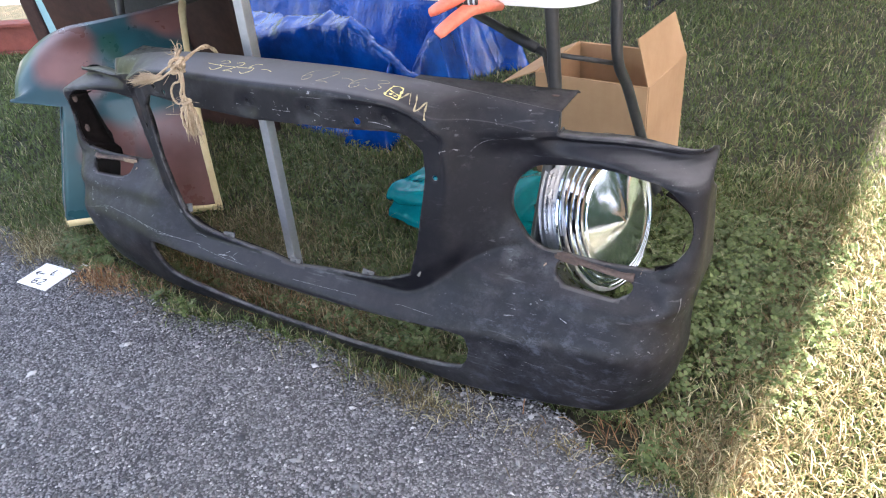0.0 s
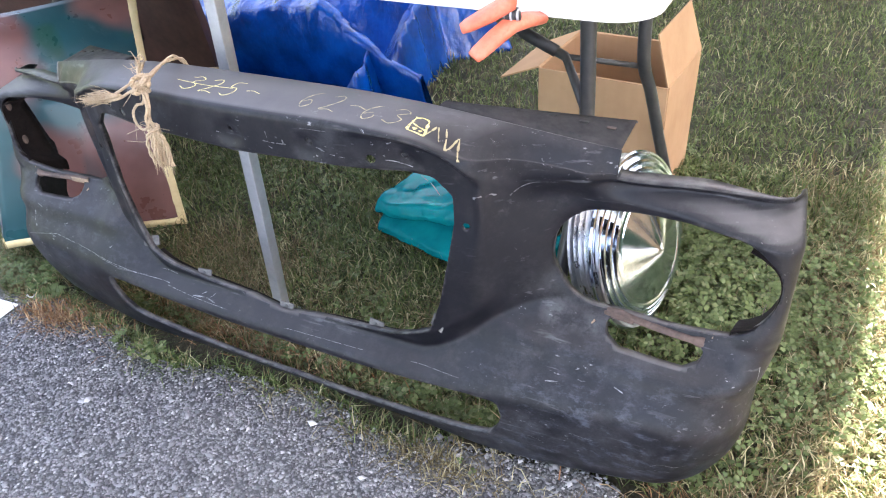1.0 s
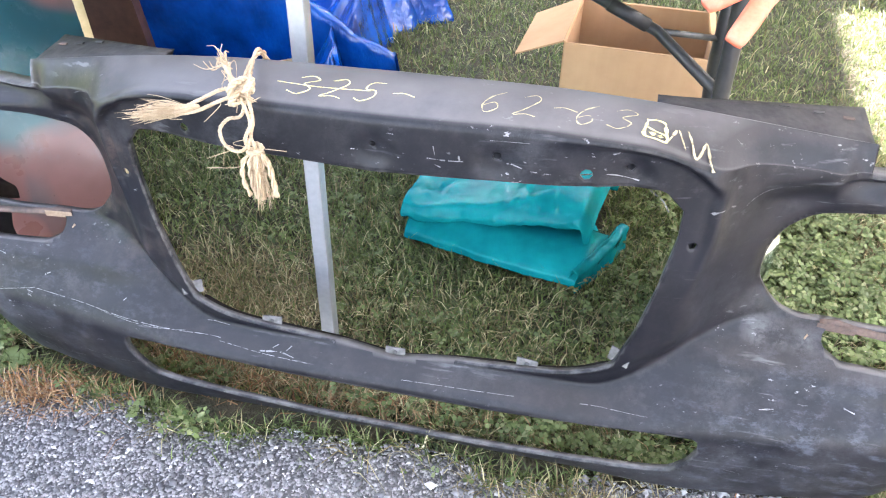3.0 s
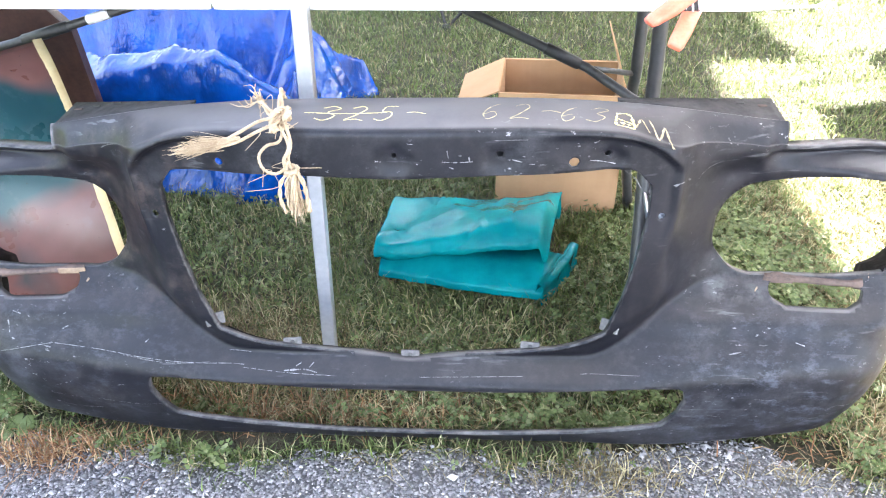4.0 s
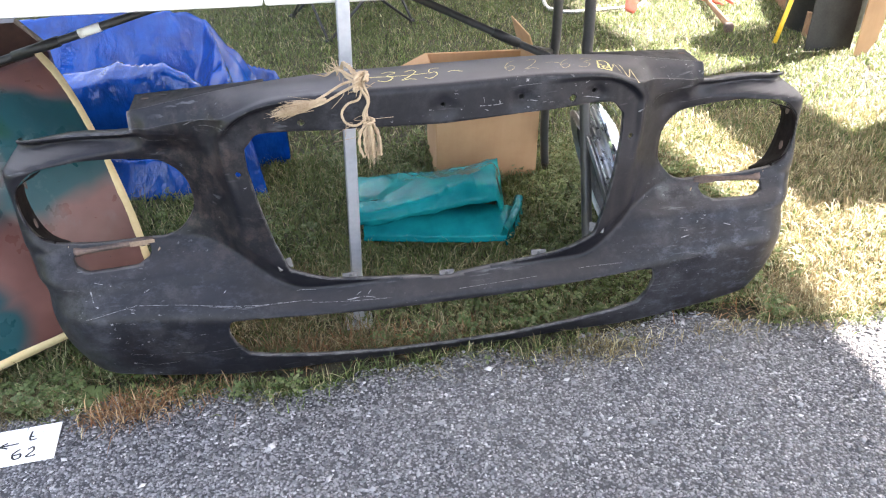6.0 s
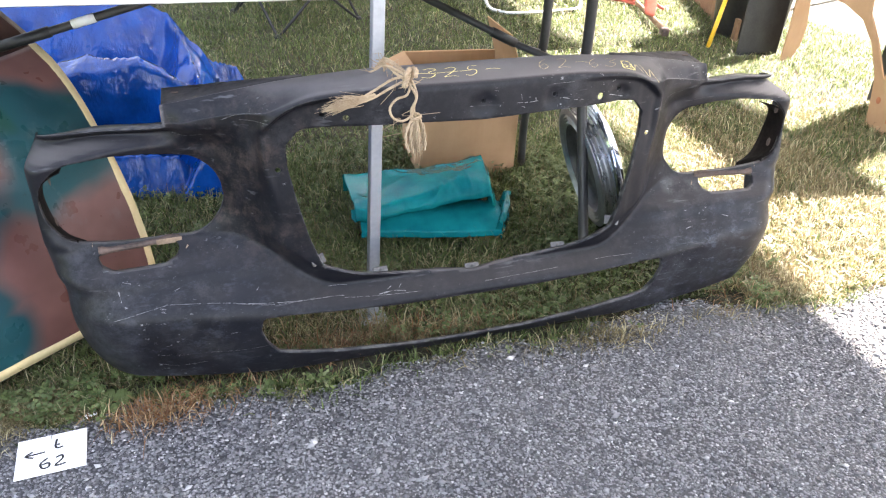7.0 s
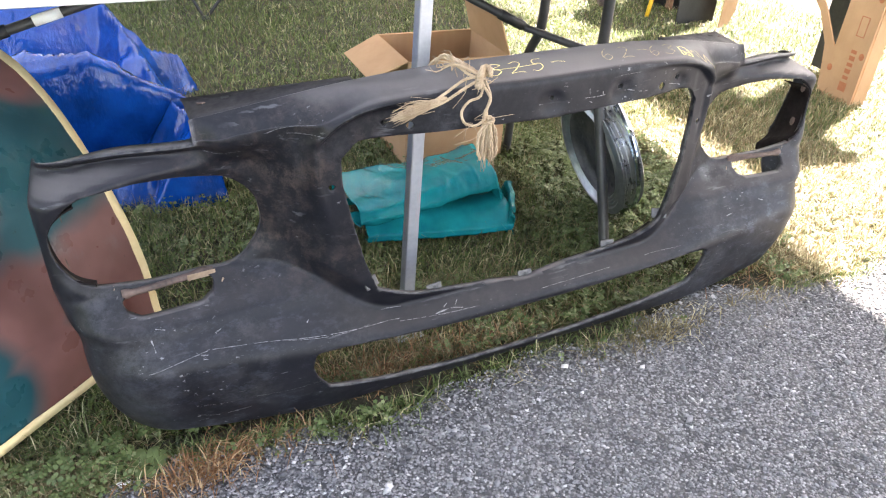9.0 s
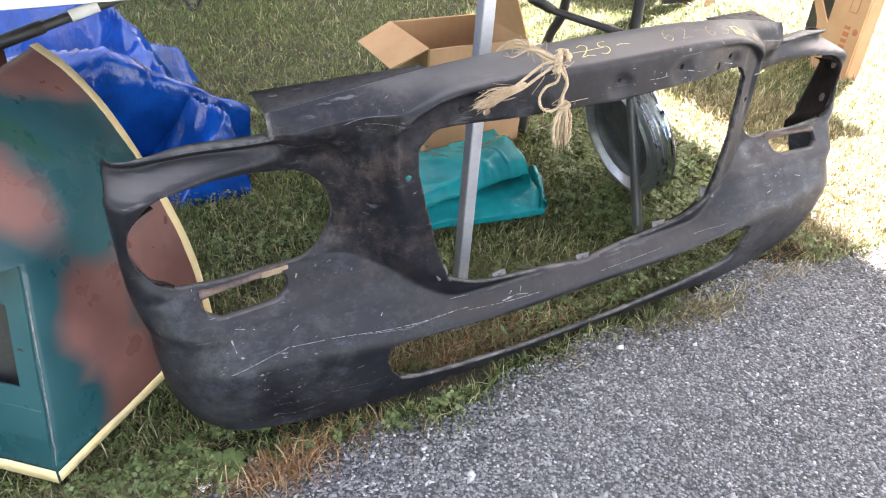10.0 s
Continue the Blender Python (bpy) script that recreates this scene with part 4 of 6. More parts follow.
for i, pts in enumerate(loops):
    part("cord", strand_rope(pts, 0.0025 if i != 3 else 0.0022, 14 if i == 2 else 7), ROPE, twine)
for k in range(3):
    part("knot_turn", strand_rope([KN + Vector((0.012 * math.cos(a + k), 0.010 * math.sin(1.7 * a + k) - 0.008, 0.014 * math.sin(a + 2 * k))) for a in np.linspace(0, 5.2, 8)], 0.0040, 4), ROPE, twine)
part("frayed_end", joined(frayed((-0.236, -0.009, 0.650), (-0.322, -0.014, 0.628), 110, 0.0045, 0.002), frayed((-0.250, -0.010, 0.645), (-0.335, -0.016, 0.633), 60, 0.006, 0.004)), ROPE, twine, "frayed pale rope end")
tail = []
for k in range(9):
    ox, oy, dz = 0.0046 * (k - 4) + rnd.gauss(0, 0.001), rnd.uniform(-0.007, 0.007), rnd.uniform(-0.004, 0.012)
    bow = rnd.gauss(0, 0.0035)
    tail.append(strand_rope([(-0.160 + 0.25 * ox, -0.024, 0.606), (-0.160 + 0.8 * ox + bow, -0.026 + oy, 0.586), (-0.159 + 1.0 * ox + bow, -0.027 + oy, 0.560), (-0.156 + 0.95 * ox, -0.028 + oy, 0.532 + dz)], 0.0030, 2.0, 2))
tail.append(strand_rope([Vector((-0.160, -0.024, 0.603)) + Vector((0.009 * math.cos(a), 0.008 * math.sin(a), 0.0014 * a - 0.004)) for a in np.linspace(0, 9, 14)], 0.0030, 4))
part("frayed_tail", joined(*tail, frayed((-0.160, -0.025, 0.600), (-0.157, -0.029, 0.530), 60, 0.0075, 0.002)), ROPE, twine, "pale untwisted tail strands")
for i in range(26):
    a = Vector(rnd.choice(rnd.choice(loops)))
    part("loose_fibre", tube(smooth_path([a, a + Vector((rnd.gauss(0, 0.01), -0.004, rnd.gauss(-0.004, 0.008))), a + Vector((rnd.gauss(0, 0.022), -0.008, rnd.gauss(-0.012, 0.014)))], 4), 0.0005, 4), ROPE, twine)
part("frayed_end", frayed((-0.209, 0.028, 0.694), (-0.226, 0.040, 0.698), 22, 0.009, 0.006), ROPE, twine, "frayed pale rope end")


# ---- the camouflaged fender ----
FA, FN = Vector((-0.760, -0.650, 0)), Vector((0.650, -0.760, 0))


def fend(a, n, z):
    p = FA * a + FN * n
    return Vector((p.x, p.y, z))


RIGHT_SIDE = [(-0.775, 0.0), (-0.786, 0.10), (-0.802, 0.20), (-0.836, 0.30), (-0.886, 0.40), (-0.950, 0.50), (-1.020, 0.570), (-1.085, 0.605)]
LEFT_SIDE = [(-0.757, 0.030), (-0.760, 0.10), (-0.775, 0.20), (-0.793, 0.30), (-0.808, 0.385), (-0.840, 0.470), (-0.900, 0.545), (-1.000, 0.585)]
prof_r = smooth_path([(n, z, 0) for n, z in RIGHT_SIDE], 5)
prof_l = smooth_path([(n, z, 0) for n, z in LEFT_SIDE], 5)
A0, A1 = 0.268, 0.712


def crease_a(z):
    """Where the crease beside the nose runs at height z."""
    return 0.762 - 0.28 * min(max(z, 0.075), 0.43)


def fender_at(j, t):
    """Place on the fender's skin: row j of the section, t from its open edge to the crease."""
    e = 1 - (1 - t) ** 1.6
    p = prof_r[j].lerp(prof_l[j], e)
    zl = prof_l[j].y
    end = crease_a(zl) + (0.790 - crease_a(zl)) * float(sstep(0.405, 0.432, zl))
    a = A0 + (end - A0) * t
    drop = 0.085 * max(0.0, (a - 0.60) / 0.19) ** 2 * float(sstep(0.43, 0.52, zl))
    return fend(a, p.x, p.y - 0.004 - drop)


def fender_face():
    verts, faces, nc = [], [], 28
    for j in range(len(prof_r)):
        verts += [fender_at(j, i / nc) for i in range(nc + 1)]
    for j in range(len(prof_r) - 1):
        for i in range(nc):
            k = j * (nc + 1) + i
            faces.append((k, k + nc + 1, k + nc + 2, k + 1))
    return verts, faces


fender = thing("car_fender", "green and brown camouflage-painted car fender with masking-taped edges", "car part")
ff = part("outer_skin", fender_face(), CAMO, fender)
solid(ff, 0.004)
# the return face beside the crease, with a rectangular opening
rv, rf = [], []
us_r, zs_r = [0.0, 0.014, 0.060, 0.11], [0.028, 0.115, 0.200, 0.335, 0.40]
BACK = Vector((-0.72, 0.69, 0))
for z in zs_r:
    for w in us_r:
        q = fend(crease_a(z), -0.745 - 0.16 * max(z, 0.075), z) + BACK * (w * 2.6)
        rv.append(q)
for j in range(4):
    for i in range(3):
        if not (i == 1 and j == 2):
            k = j * 4 + i
            rf.append((k, k + 1, k + 5, k + 4))
sr = part("return_face", (rv, rf, False), CAMO, fender, "creased return face with a rectangular opening")
solid(sr, 0.004)
# black sheet added behind the opening in place of the fender's inner shade
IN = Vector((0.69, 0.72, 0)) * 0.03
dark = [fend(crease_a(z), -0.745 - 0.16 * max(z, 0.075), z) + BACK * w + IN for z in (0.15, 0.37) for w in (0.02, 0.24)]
solid(part("shade_sheet", (dark, [(0, 1, 3, 2)], False), BLACK, fender, "black sheet standing in for shade behind the opening"), 0.003)


def on_return(z, w, lift):
    """A place on the return face, w metres back from the crease."""
    return fend(crease_a(z), -0.745 - 0.16 * max(z, 0.075), z) + BACK * w - IN.normalized() * lift


part("seam_ridge", tube([on_return(0.165, w, 0.001) for w in np.linspace(0.004, 0.26, 10)], 0.0035, 8), CAMO, fender, "pressed seam across the return face")
part("bolt_hole", lathe([(0.0, 0.0006), (0.006, 0.0006), (0.0075, 0.0)], 14), BLACK, fender, "", Matrix.Translation(on_return(0.262, 0.024, 0.003)) @ (-IN).to_track_quat('Z', 'Y').to_matrix().to_4x4())


def worn_crease():
    verts, faces = [], []
    rows_ = range(3, 20)
    for j in rows_:
        for k, t in enumerate((0.994, 1.0)):
            q = fender_at(j, t - 0.012 * abs(noise.noise((j * 1.7, k, 2.0))))
            verts.append(q + FN * 0.003 + FA * 0.001)
    for i in range(len(rows_) - 1):
        faces.append((2 * i, 2 * i + 1, 2 * i + 3, 2 * i + 2))
    return verts, faces


part("worn_edge", worn_crease(), SCRATCH, fender, "paint worn through along the crease")


def ribbon(points, width_dir, width, lift_dir, lift):
    verts, faces = [], []
    for i, p in enumerate(points):
        p = Vector(p) + Vector(lift_dir) * lift
        wob = 1 + 0.18 * noise.noise(p * 40)
        verts += [p, p + Vector(width_dir) * width * wob]
    for i in range(len(points) - 1):
        faces.append((2 * i, 2 * i + 1, 2 * i + 3, 2 * i + 2))
    return verts, faces


def tape_edge():
    """Tape folded over the fender's open edge, front and back."""
    verts, faces = [], []
    last = len(prof_r) - 1
    for j in range(last + 1):
        p = fender_at(j, 0.0)
        up = fender_at(min(j + 1, last), 0.0) - fender_at(max(j - 1, 0), 0.0)
        q = FA.cross(up).normalized()
        if q.dot(FN) < 0:
            q = -q
        w = 0.017 * (1 + 0.15 * noise.noise(p * 30))
        verts += [p + FA * w + q * 0.003, p + q * 0.003 - FA * 0.003, p - q * 0.009 - FA * 0.003, p - q * 0.009 + FA * w]
    for i in range(last):
        for k in range(3):
            a = 4 * i + k
            faces.append((a, a + 1, a + 5, a + 4))
    return verts, faces


part("tape_strip", tape_edge(), TAPE, fender, "cream masking tape folded over the edge")
bot = [fender_at(0, t) + Vector((0, 0, 0.004)) for t in np.linspace(0.03, 1.0, 14)]
solid(part("tape_strip", ribbon(bot, (0, 0, 1), 0.022, FN, 0.004), TAPE, fender, "cream masking tape along the lower edge"), 0.001)
side_pts = [fend(crease_a(0.0) + 0.0015, -0.756, 0.028) + BACK * w for w in np.linspace(0, 0.20, 8)]
solid(part("tape_strip", ribbon(side_pts, (0, 0, 1), 0.030, (-0.69, -0.72, 0), 0.003), TAPE, fender, "cream masking tape along the lower edge"), 0.001)


# ---- folding table ----
TX, TY, TZ = -0.335, 0.235, 0.770      # middle, front edge, underside
table = thing("folding_table", "white plastic folding table with grey tube legs", "table", pose(TX, TY, 0))


def half_top(sgn):
    """One rounded half of the top with a deep rim."""
    L, W, R, T = 0.945, 0.76, 0.075, 0.046
    ring = []
    def corner(cx, cy, a0):
        for k in range(9):
            a = radians(a0 + 90 * k / 8)
            ring.append((cx + R * math.cos(a), cy + R * math.sin(a)))
    ring.append((0.0015, 0.0))
    corner(L - R, R, -90)
    corner(L - R, W - R, 0)
    ring.append((0.0015, W))
    cxm, cym = L / 2, W / 2
    def offset(d):
        out = []
        for x, y in ring:
            vx, vy = x - cxm, y - cym
            out.append((max(0.0015 + d * (x < 0.01), x - d * np.sign(vx) * (abs(vx) > L / 2 - R - 0.01)), y - d * np.sign(vy) * (abs(vy) > W / 2 - R - 0.01)))
        return out
    levels = [(0.030, 0.016), (0.010, 0.0), (0.002, 0.003), (0.0, 0.012), (0.0, T - 0.010), (0.003, T - 0.003), (0.010, T)]
    verts, faces = [], []
    n = len(ring)
    for d, z in levels:
        verts += [(sgn * x, y, z) for x, y in offset(d)]
    for j in range(len(levels) - 1):
        for k in range(n):
            a, b = j * n + k, j * n + (k + 1) % n
            q = (a, b, b + n, a + n)
            faces.append(q if sgn > 0 else q[::-1])
    faces.append(tuple(range(n - 1, -1, -1)) if sgn > 0 else tuple(range(n)))
    t0 = (len(levels) - 1) * n
    faces.append(tuple(range(t0, t0 + n)) if sgn > 0 else tuple(range(t0 + n - 1, t0 - 1, -1)))
    return verts, faces


for sgn in (-1, 1):
    v, f = half_top(sgn)
    me = mesh_of("tabletop_half", v, f, False)
    part("tabletop_half", me, PLASTIC, table, "white moulded plastic half top", pose(0, 0, TZ))
    if sgn > 0:
        lx = 0.790
        front = [(0.784, 0.210, TZ + 0.012), (0.790, 0.215, 0.64), (0.794, 0.217, 0.50), (0.794, 0.196, 0.40), (0.788, 0.118, 0.20), (0.782, 0.040, -0.012)]
        rear = [(0.812, 0.527, TZ + 0.012), (0.818, 0.531, 0.64), (0.822, 0.545, 0.50), (0.832, 0.610, 0.40), (0.859, 0.701, 0.20), (0.900, 0.780, -0.012)]
        strut_ends = [(0.684, 0.410, 0.546), (0.824, 0.555, 0.485)]
    else:
        lx = -0.865
        front = [(-0.855, 0.415, TZ + 0.012), (-0.855, 0.385, 0.62), (-0.865, 0.350, 0.40), (-0.870, 0.310, 0.10), (-0.870, 0.300, -0.012)]
        rear = [(-0.855, 0.670, TZ + 0.012), (-0.855, 0.690, 0.62), (-0.865, 0.760, 0.40), (-0.877, 0.880, 0.16), (-0.880, 0.920, -0.012)]
        strut_ends = [(-0.861, 0.386, 0.600), (-0.861, 0.708, 0.540)]
    for run_ in (front, rear):
        part("leg", tube(smooth_path(run_, 6), 0.0145, 14), LEGS, table)
    joint = (0.684, 0.410, 0.546) if sgn > 0 else (-0.700, 0.503, 0.566)
    foot, far_end = ((0.793, 0.217, 0.520), (0.20, 0.370, TZ + 0.012)) if sgn > 0 else ((lx, 0.510, 0.525), (0.05, 0.512, TZ + 0.006))
    part("brace", tube([foot, joint, far_end], 0.0105, 10), LEGS, table, "grey diagonal folding brace")
    part("brace_sleeve", tube([Vector(joint).lerp(Vector(far_end), f) for f in (0.04, 0.20)], 0.0135, 10), BLACK, table)
    part("strut", tube(strut_ends, 0.0065, 8), LEGS, table, "thin cross strut")
    part("underframe_bar", tube([(sgn * 0.06, 0.42, TZ + 0.012), (sgn * 0.86, 0.42, TZ + 0.012)], 0.009, 8), LEGS, table)
    if sgn < 0:
        part("paper_label", tube([Vector(joint).lerp(Vector(far_end), f) for f in (0.27, 0.345)], 0.0118, 10), PAPER, table, "white paper label on the brace")


# ---- orange clamp on the table edge ----
def flat_bar(points, widths, heights, side):
    """A flat moulded bar with chamfered corners along a path."""
    pts, side = [Vector(p) for p in points], Vector(side).normalized()
    verts, faces = [], []
    for i, p in enumerate(pts):
        d = (pts[min(i + 1, len(pts) - 1)] - pts[max(i - 1, 0)]).normalized()
        sd = (side - d * side.dot(d)).normalized()
        up = d.cross(sd)
        w, h = widths[i] / 2, heights[i] / 2
        for a, b in ((1, 0.5), (0.7, 1), (-0.7, 1), (-1, 0.5), (-1, -0.5), (-0.7, -1), (0.7, -1), (1, -0.5)):
            verts.append(p + sd * (a * w) + up * (b * h))
    for i in range(len(pts) - 1):
        for k in range(8):
            a, b = i * 8 + k, i * 8 + (k + 1) % 8
            faces.append((a, b, b + 8, a + 8))
    faces += [tuple(range(7, -1, -1)), tuple(range(len(verts) - 8, len(verts)))]
    return verts, faces


clamp = thing("spring_clamp", "orange plastic spring clamp gripping the tabletop edge", "clamp")
PIN = Vector((0.424, 0.160, 0.797))
part("upper_jaw", flat_bar([(0.360, 0.128, 0.782), (0.368, 0.132, 0.786), (0.395, 0.146, 0.800), (0.420, 0.160, 0.814), (0.424, 0.164, 0.842), (0.420, 0.164, 0.880)], [0.020, 0.024, 0.027, 0.026, 0.024, 0.022], [0.009, 0.013, 0.018, 0.022, 0.018, 0.015], (0.55, -0.8, -0.2)), ORANGE, clamp, "salmon-orange upper jaw and handle")
part("lower_jaw", flat_bar([(0.394, 0.094, 0.756), (0.398, 0.100, 0.760), (0.412, 0.125, 0.774), (0.426, 0.156, 0.786), (0.438, 0.186, 0.784), (0.444, 0.234, 0.772)], [0.020, 0.024, 0.026, 0.026, 0.024, 0.020], [0.009, 0.012, 0.015, 0.019, 0.017, 0.013], (0.85, -0.3, -0.3)), ORANGE, clamp, "salmon-orange lower jaw and handle")
part("spring", tube([PIN + Vector((-0.012 + 0.0016 * a, 0.009 * math.cos(a), 0.009 * math.sin(a))) for a in np.linspace(0, 16, 60)], 0.002, 6), STEEL, clamp)
part("pivot_block", tube([PIN - Vector((0.010, 0.002, 0.003)), PIN + Vector((0.012, 0.002, 0.003))], 0.0095, 12), BLACK, clamp, "dark pivot between the jaws")


# ---- wheel with cap ----
WN = Vector((0.93, -0.13, 0.30)).normalized()
wm = Matrix.Translation((0.553, 0.490, 0.222)) @ WN.to_track_quat('Z', 'Y').to_matrix().to_4x4()
wheel = thing("wheel_rim", "steel wheel rim with chrome cover leaning against the table leg", "wheel", wm @ Matrix.Diagonal((0.925, 0.925, 0.47, 1)))
RIM = [(0.146, -0.072), (0.152, -0.084), (0.157, -0.073), (0.162, -0.086), (0.167, -0.075), (0.172, -0.088), (0.178, -0.077), (0.184, -0.090), (0.198, -0.084), (0.203, -0.078), (0.199, -0.070), (0.186, -0.062),
       (0.182, -0.045), (0.174, -0.034), (0.166, -0.010), (0.170, 0.008), (0.180, 0.016), (0.182, 0.034), (0.192, 0.044), (0.200, 0.050), (0.198, 0.056), (0.188, 0.054)]
rim = part("rim", (*lathe(RIM, 96), False), RIMSTEEL, wheel, "dull steel rim with ribbed barrel")
solid(rim, 0.003)
part("disc", lathe([(0.146, -0.072), (0.144, -0.060), (0.140, -0.030), (0.120, -0.012), (0.095, -0.004), (0.06, -0.018), (0.03, -0.02), (0.0, -0.02)], 60), DISC, wheel, "dark inner wheel disc")
for k in range(12):
    a = 2 * math.pi * k / 12
    part("vent_hole", lathe([(0.0, 0.0), (0.007, 0.0), (0.008, 0.001)], 12), BLACK, wheel, "", pose(0.118 * math.cos(a), 0.118 * math.sin(a), -0.0165, 205, 0, 0))
RINGS = [(0.186, -0.066), (0.197, -0.056), (0.190, -0.044), (0.199, -0.030), (0.192, -0.016), (0.200, -0.002), (0.193, 0.012), (0.200, 0.026), (0.194, 0.038), (0.198, 0.049)]
part("barrel", (*lathe(RINGS, 96), False), SATIN, wheel, "satin steel barrel with raised rings")
CAP = [(0.194, -0.012), (0.203, -0.008), (0.207, 0.004), (0.205, 0.014), (0.200, 0.016), (0.196, 0.012), (0.190, 0.030), (0.184, 0.032), (0.180, 0.026), (0.175, 0.042), (0.169, 0.044), (0.165, 0.037), (0.160, 0.054), (0.154, 0.056),
       (0.150, 0.048), (0.145, 0.066), (0.138, 0.068), (0.134, 0.066), (0.128, 0.070), (0.125, 0.073), (0.10, 0.087), (0.06, 0.110), (0.02, 0.133), (0.006, 0.139), (0.0, 0.140)]
cut = CAP.index((0.125, 0.073))
TILT = pose(0, 0, 0.050, 0, 0, 0) @ Matrix.Rotation(radians(11), 4, wm.to_3x3().inverted() @ Vector((0.25, 0.35, -1.0)))
cap = part("wheel_cover", lathe(CAP[cut:], 96), CHROME, wheel, "bright chrome cover with a pointed cone", TILT)
part("cover_ring", (*lathe(CAP[:cut + 1], 128), False), CHROME, cap, "stepped chrome rings round the cone")


# ---- cardboard box ----
box = thing("cardboard_box", "open brown cardboard box with raised flaps standing on the grass", "box", pose(0.337, 0.985, -0.01, 0, 0, -4))
BW, BD, BH = 0.355, 0.31, 0.37
for nm, sx, sy, x, y in (("front_wall", BW, 0.005, 0, 0), ("back_wall", BW, 0.005, 0, BD), ("side_wall", 0.005, BD - 0.006, -BW / 2, BD / 2), ("side_wall", 0.005, BD - 0.006, BW / 2, BD / 2)):
    part(nm, slab(sx, sy, BH, 0.0012, 1), CARDBOARD, box, "", pose(x, y, 0))
part("base", slab(BW - 0.006, BD - 0.006, 0.005, 0.001, 1, (0, BD / 2, 0.002)), CARDBOARD, box)


def flap(w, d):
    bm = bmesh.new()
    pts = [(-w / 2, 0), (w / 2, 0), (w / 2 - 0.012, d), (-w / 2 + 0.012, d)]
    lo = [bm.verts.new((x, y, 0)) for x, y in pts]
    hi = [bm.verts.new((x, y, 0.004)) for x, y in pts]
    bm.faces.new(lo[::-1])
    bm.faces.new(hi)
    for i in range(4):
        bm.faces.new((lo[i], lo[(i + 1) % 4], hi[(i + 1) % 4], hi[i]))
    return bm


part("flap", flap(BD, 0.135), CARDBOARD, box, "", pose(BW / 2, BD / 2, BH) @ pose(0, 0, 0, 0, 0, -90) @ pose(0, 0, 0, 108, 0, 0))
part("flap", flap(BD, 0.135), CARDBOARD, box, "", pose(-BW / 2, BD / 2, BH) @ pose(0, 0, 0, 0, 0, 90) @ pose(0, 0, 0, -24, 0, 0))
part("flap", flap(BW, 0.15), CARDBOARD, box, "", pose(0, BD, BH) @ pose(0, 0, 0, -75, 0, 0))


# ---- folded teal tarp ----
def crease(x, y, z, f):
    """Sharp-crested folds."""
    return 1 - 2.4 * abs(noise.noise((f * x, f * y, z)))


def fold_lines(seed, count, box, length, amount, slant=None):
    """Straight creases: middle, direction, half length, half width and height of each."""
    rng = random.Random(seed)
    x0, x1, y0, y1 = box
    lines = []
    for _ in range(count):
        a = rng.uniform(0, math.pi) if slant is None else slant + rng.gauss(0, 0.35)
        ln = length * rng.uniform(0.5, 1.4)
        lines.append((rng.uniform(x0, x1), rng.uniform(y0, y1), math.cos(a), math.sin(a), ln,
                      ln * rng.uniform(0.10, 0.30), amount * rng.uniform(0.4, 1.0) * rng.choice((1, 1, -0.8))))
    return lines


def folded(lines, x, y):
    """Height that the creases add at a place: sharp crests with plain flanks."""
    h = 0.0
    for cx, cy, dx, dy, ln, wd, am in lines:
        u, v = (x - cx) * dx + (y - cy) * dy, (y - cy) * dx - (x - cx) * dy
        if abs(u) < ln and abs(v) < wd:
            h += am * (1 - abs(v) / wd) * min(1.0, 1.6 * (1 - abs(u) / ln))
    return h


def tarp_fold(front, rear, section, seed, amount, wrinkles=1.0, steps=110):
    """A sheet swept from the left end to the right: its section is given as (share of the depth, height) points."""
    lines = fold_lines(seed, 7, (0, 1, 0, 1), 0.42, 0.008, 0.10) + fold_lines(seed + 1, 34, (0, 1, 0, 1), 0.13, 0.006)
    verts, faces = [], []
    m = 0
    for i in range(steps + 1):
        s_ = i / steps
        f, r = Vector(lerp_row(front, s_)), Vector(lerp_row(rear, s_))
        pts = smooth_path([(a, z, 0) for a, z in section(s_)], 9)
        m = len(pts)
        wob = 0.011 * noise.noise((5 * s_, seed, 0)) + 0.004 * noise.noise((17 * s_, seed, 3))
        for k, p in enumerate(pts):
            t_ = k / (m - 1)
            q = f.lerp(r, p.x)
            w = 0.010 * noise.noise((4 * s_ + seed, 3.5 * t_, 1.3)) + 0.005 * crease(s_ + 0.3 * t_, 0.5 * t_, seed, 5.0) - 0.003 + folded(lines, s_, t_) * wrinkles
            verts.append((q.x + 0.008 * noise.noise((0, 6 * t_, seed)), q.y + wob, max(-0.004, q.z + p.y + amount * w * min(1, 30 * max(0.0, p.y)))))
    for i in range(steps):
        for k in range(m - 1):
            a = i * m + k
            faces.append((a, a + 1, a + m + 1, a + m))
    return verts, faces


def lerp_row(row, s_):
    """A place along a run of points evenly spread over 0 to 1."""
    f = min(len(row) - 1.001, s_ * (len(row) - 1))
    i = int(f)
    return tuple(a + (b - a) * (f - i) for a, b in zip(row[i], row[i + 1]))


def upper_section(s_):
    """Puffed flap: up from the rear, over, and rolled under along its front."""
    end = float(1 - 0.6 * sstep(0.94, 1.0, s_))
    top = 0.070 + 0.008 * s_ + 0.020 * float(sstep(0.75, 0.97, s_))
    nose = (0.062 + 0.046 * float(sstep(0.05, 0.75, s_))) * end
    crown = (0.082 + 0.058 * float(sstep(0.1, 0.8, s_))) * (0.4 + 0.6 * end)
    return [(1.0, 0.0), (0.995, 0.7 * top), (0.95, top), (0.66, 0.55 * top + 0.45 * crown), (0.34, crown), (0.10, 0.5 * crown + 0.5 * nose + 0.012), (0.0, nose), (0.03, nose - 0.020), (0.15, nose - 0.028), (0.36, nose - 0.030)]


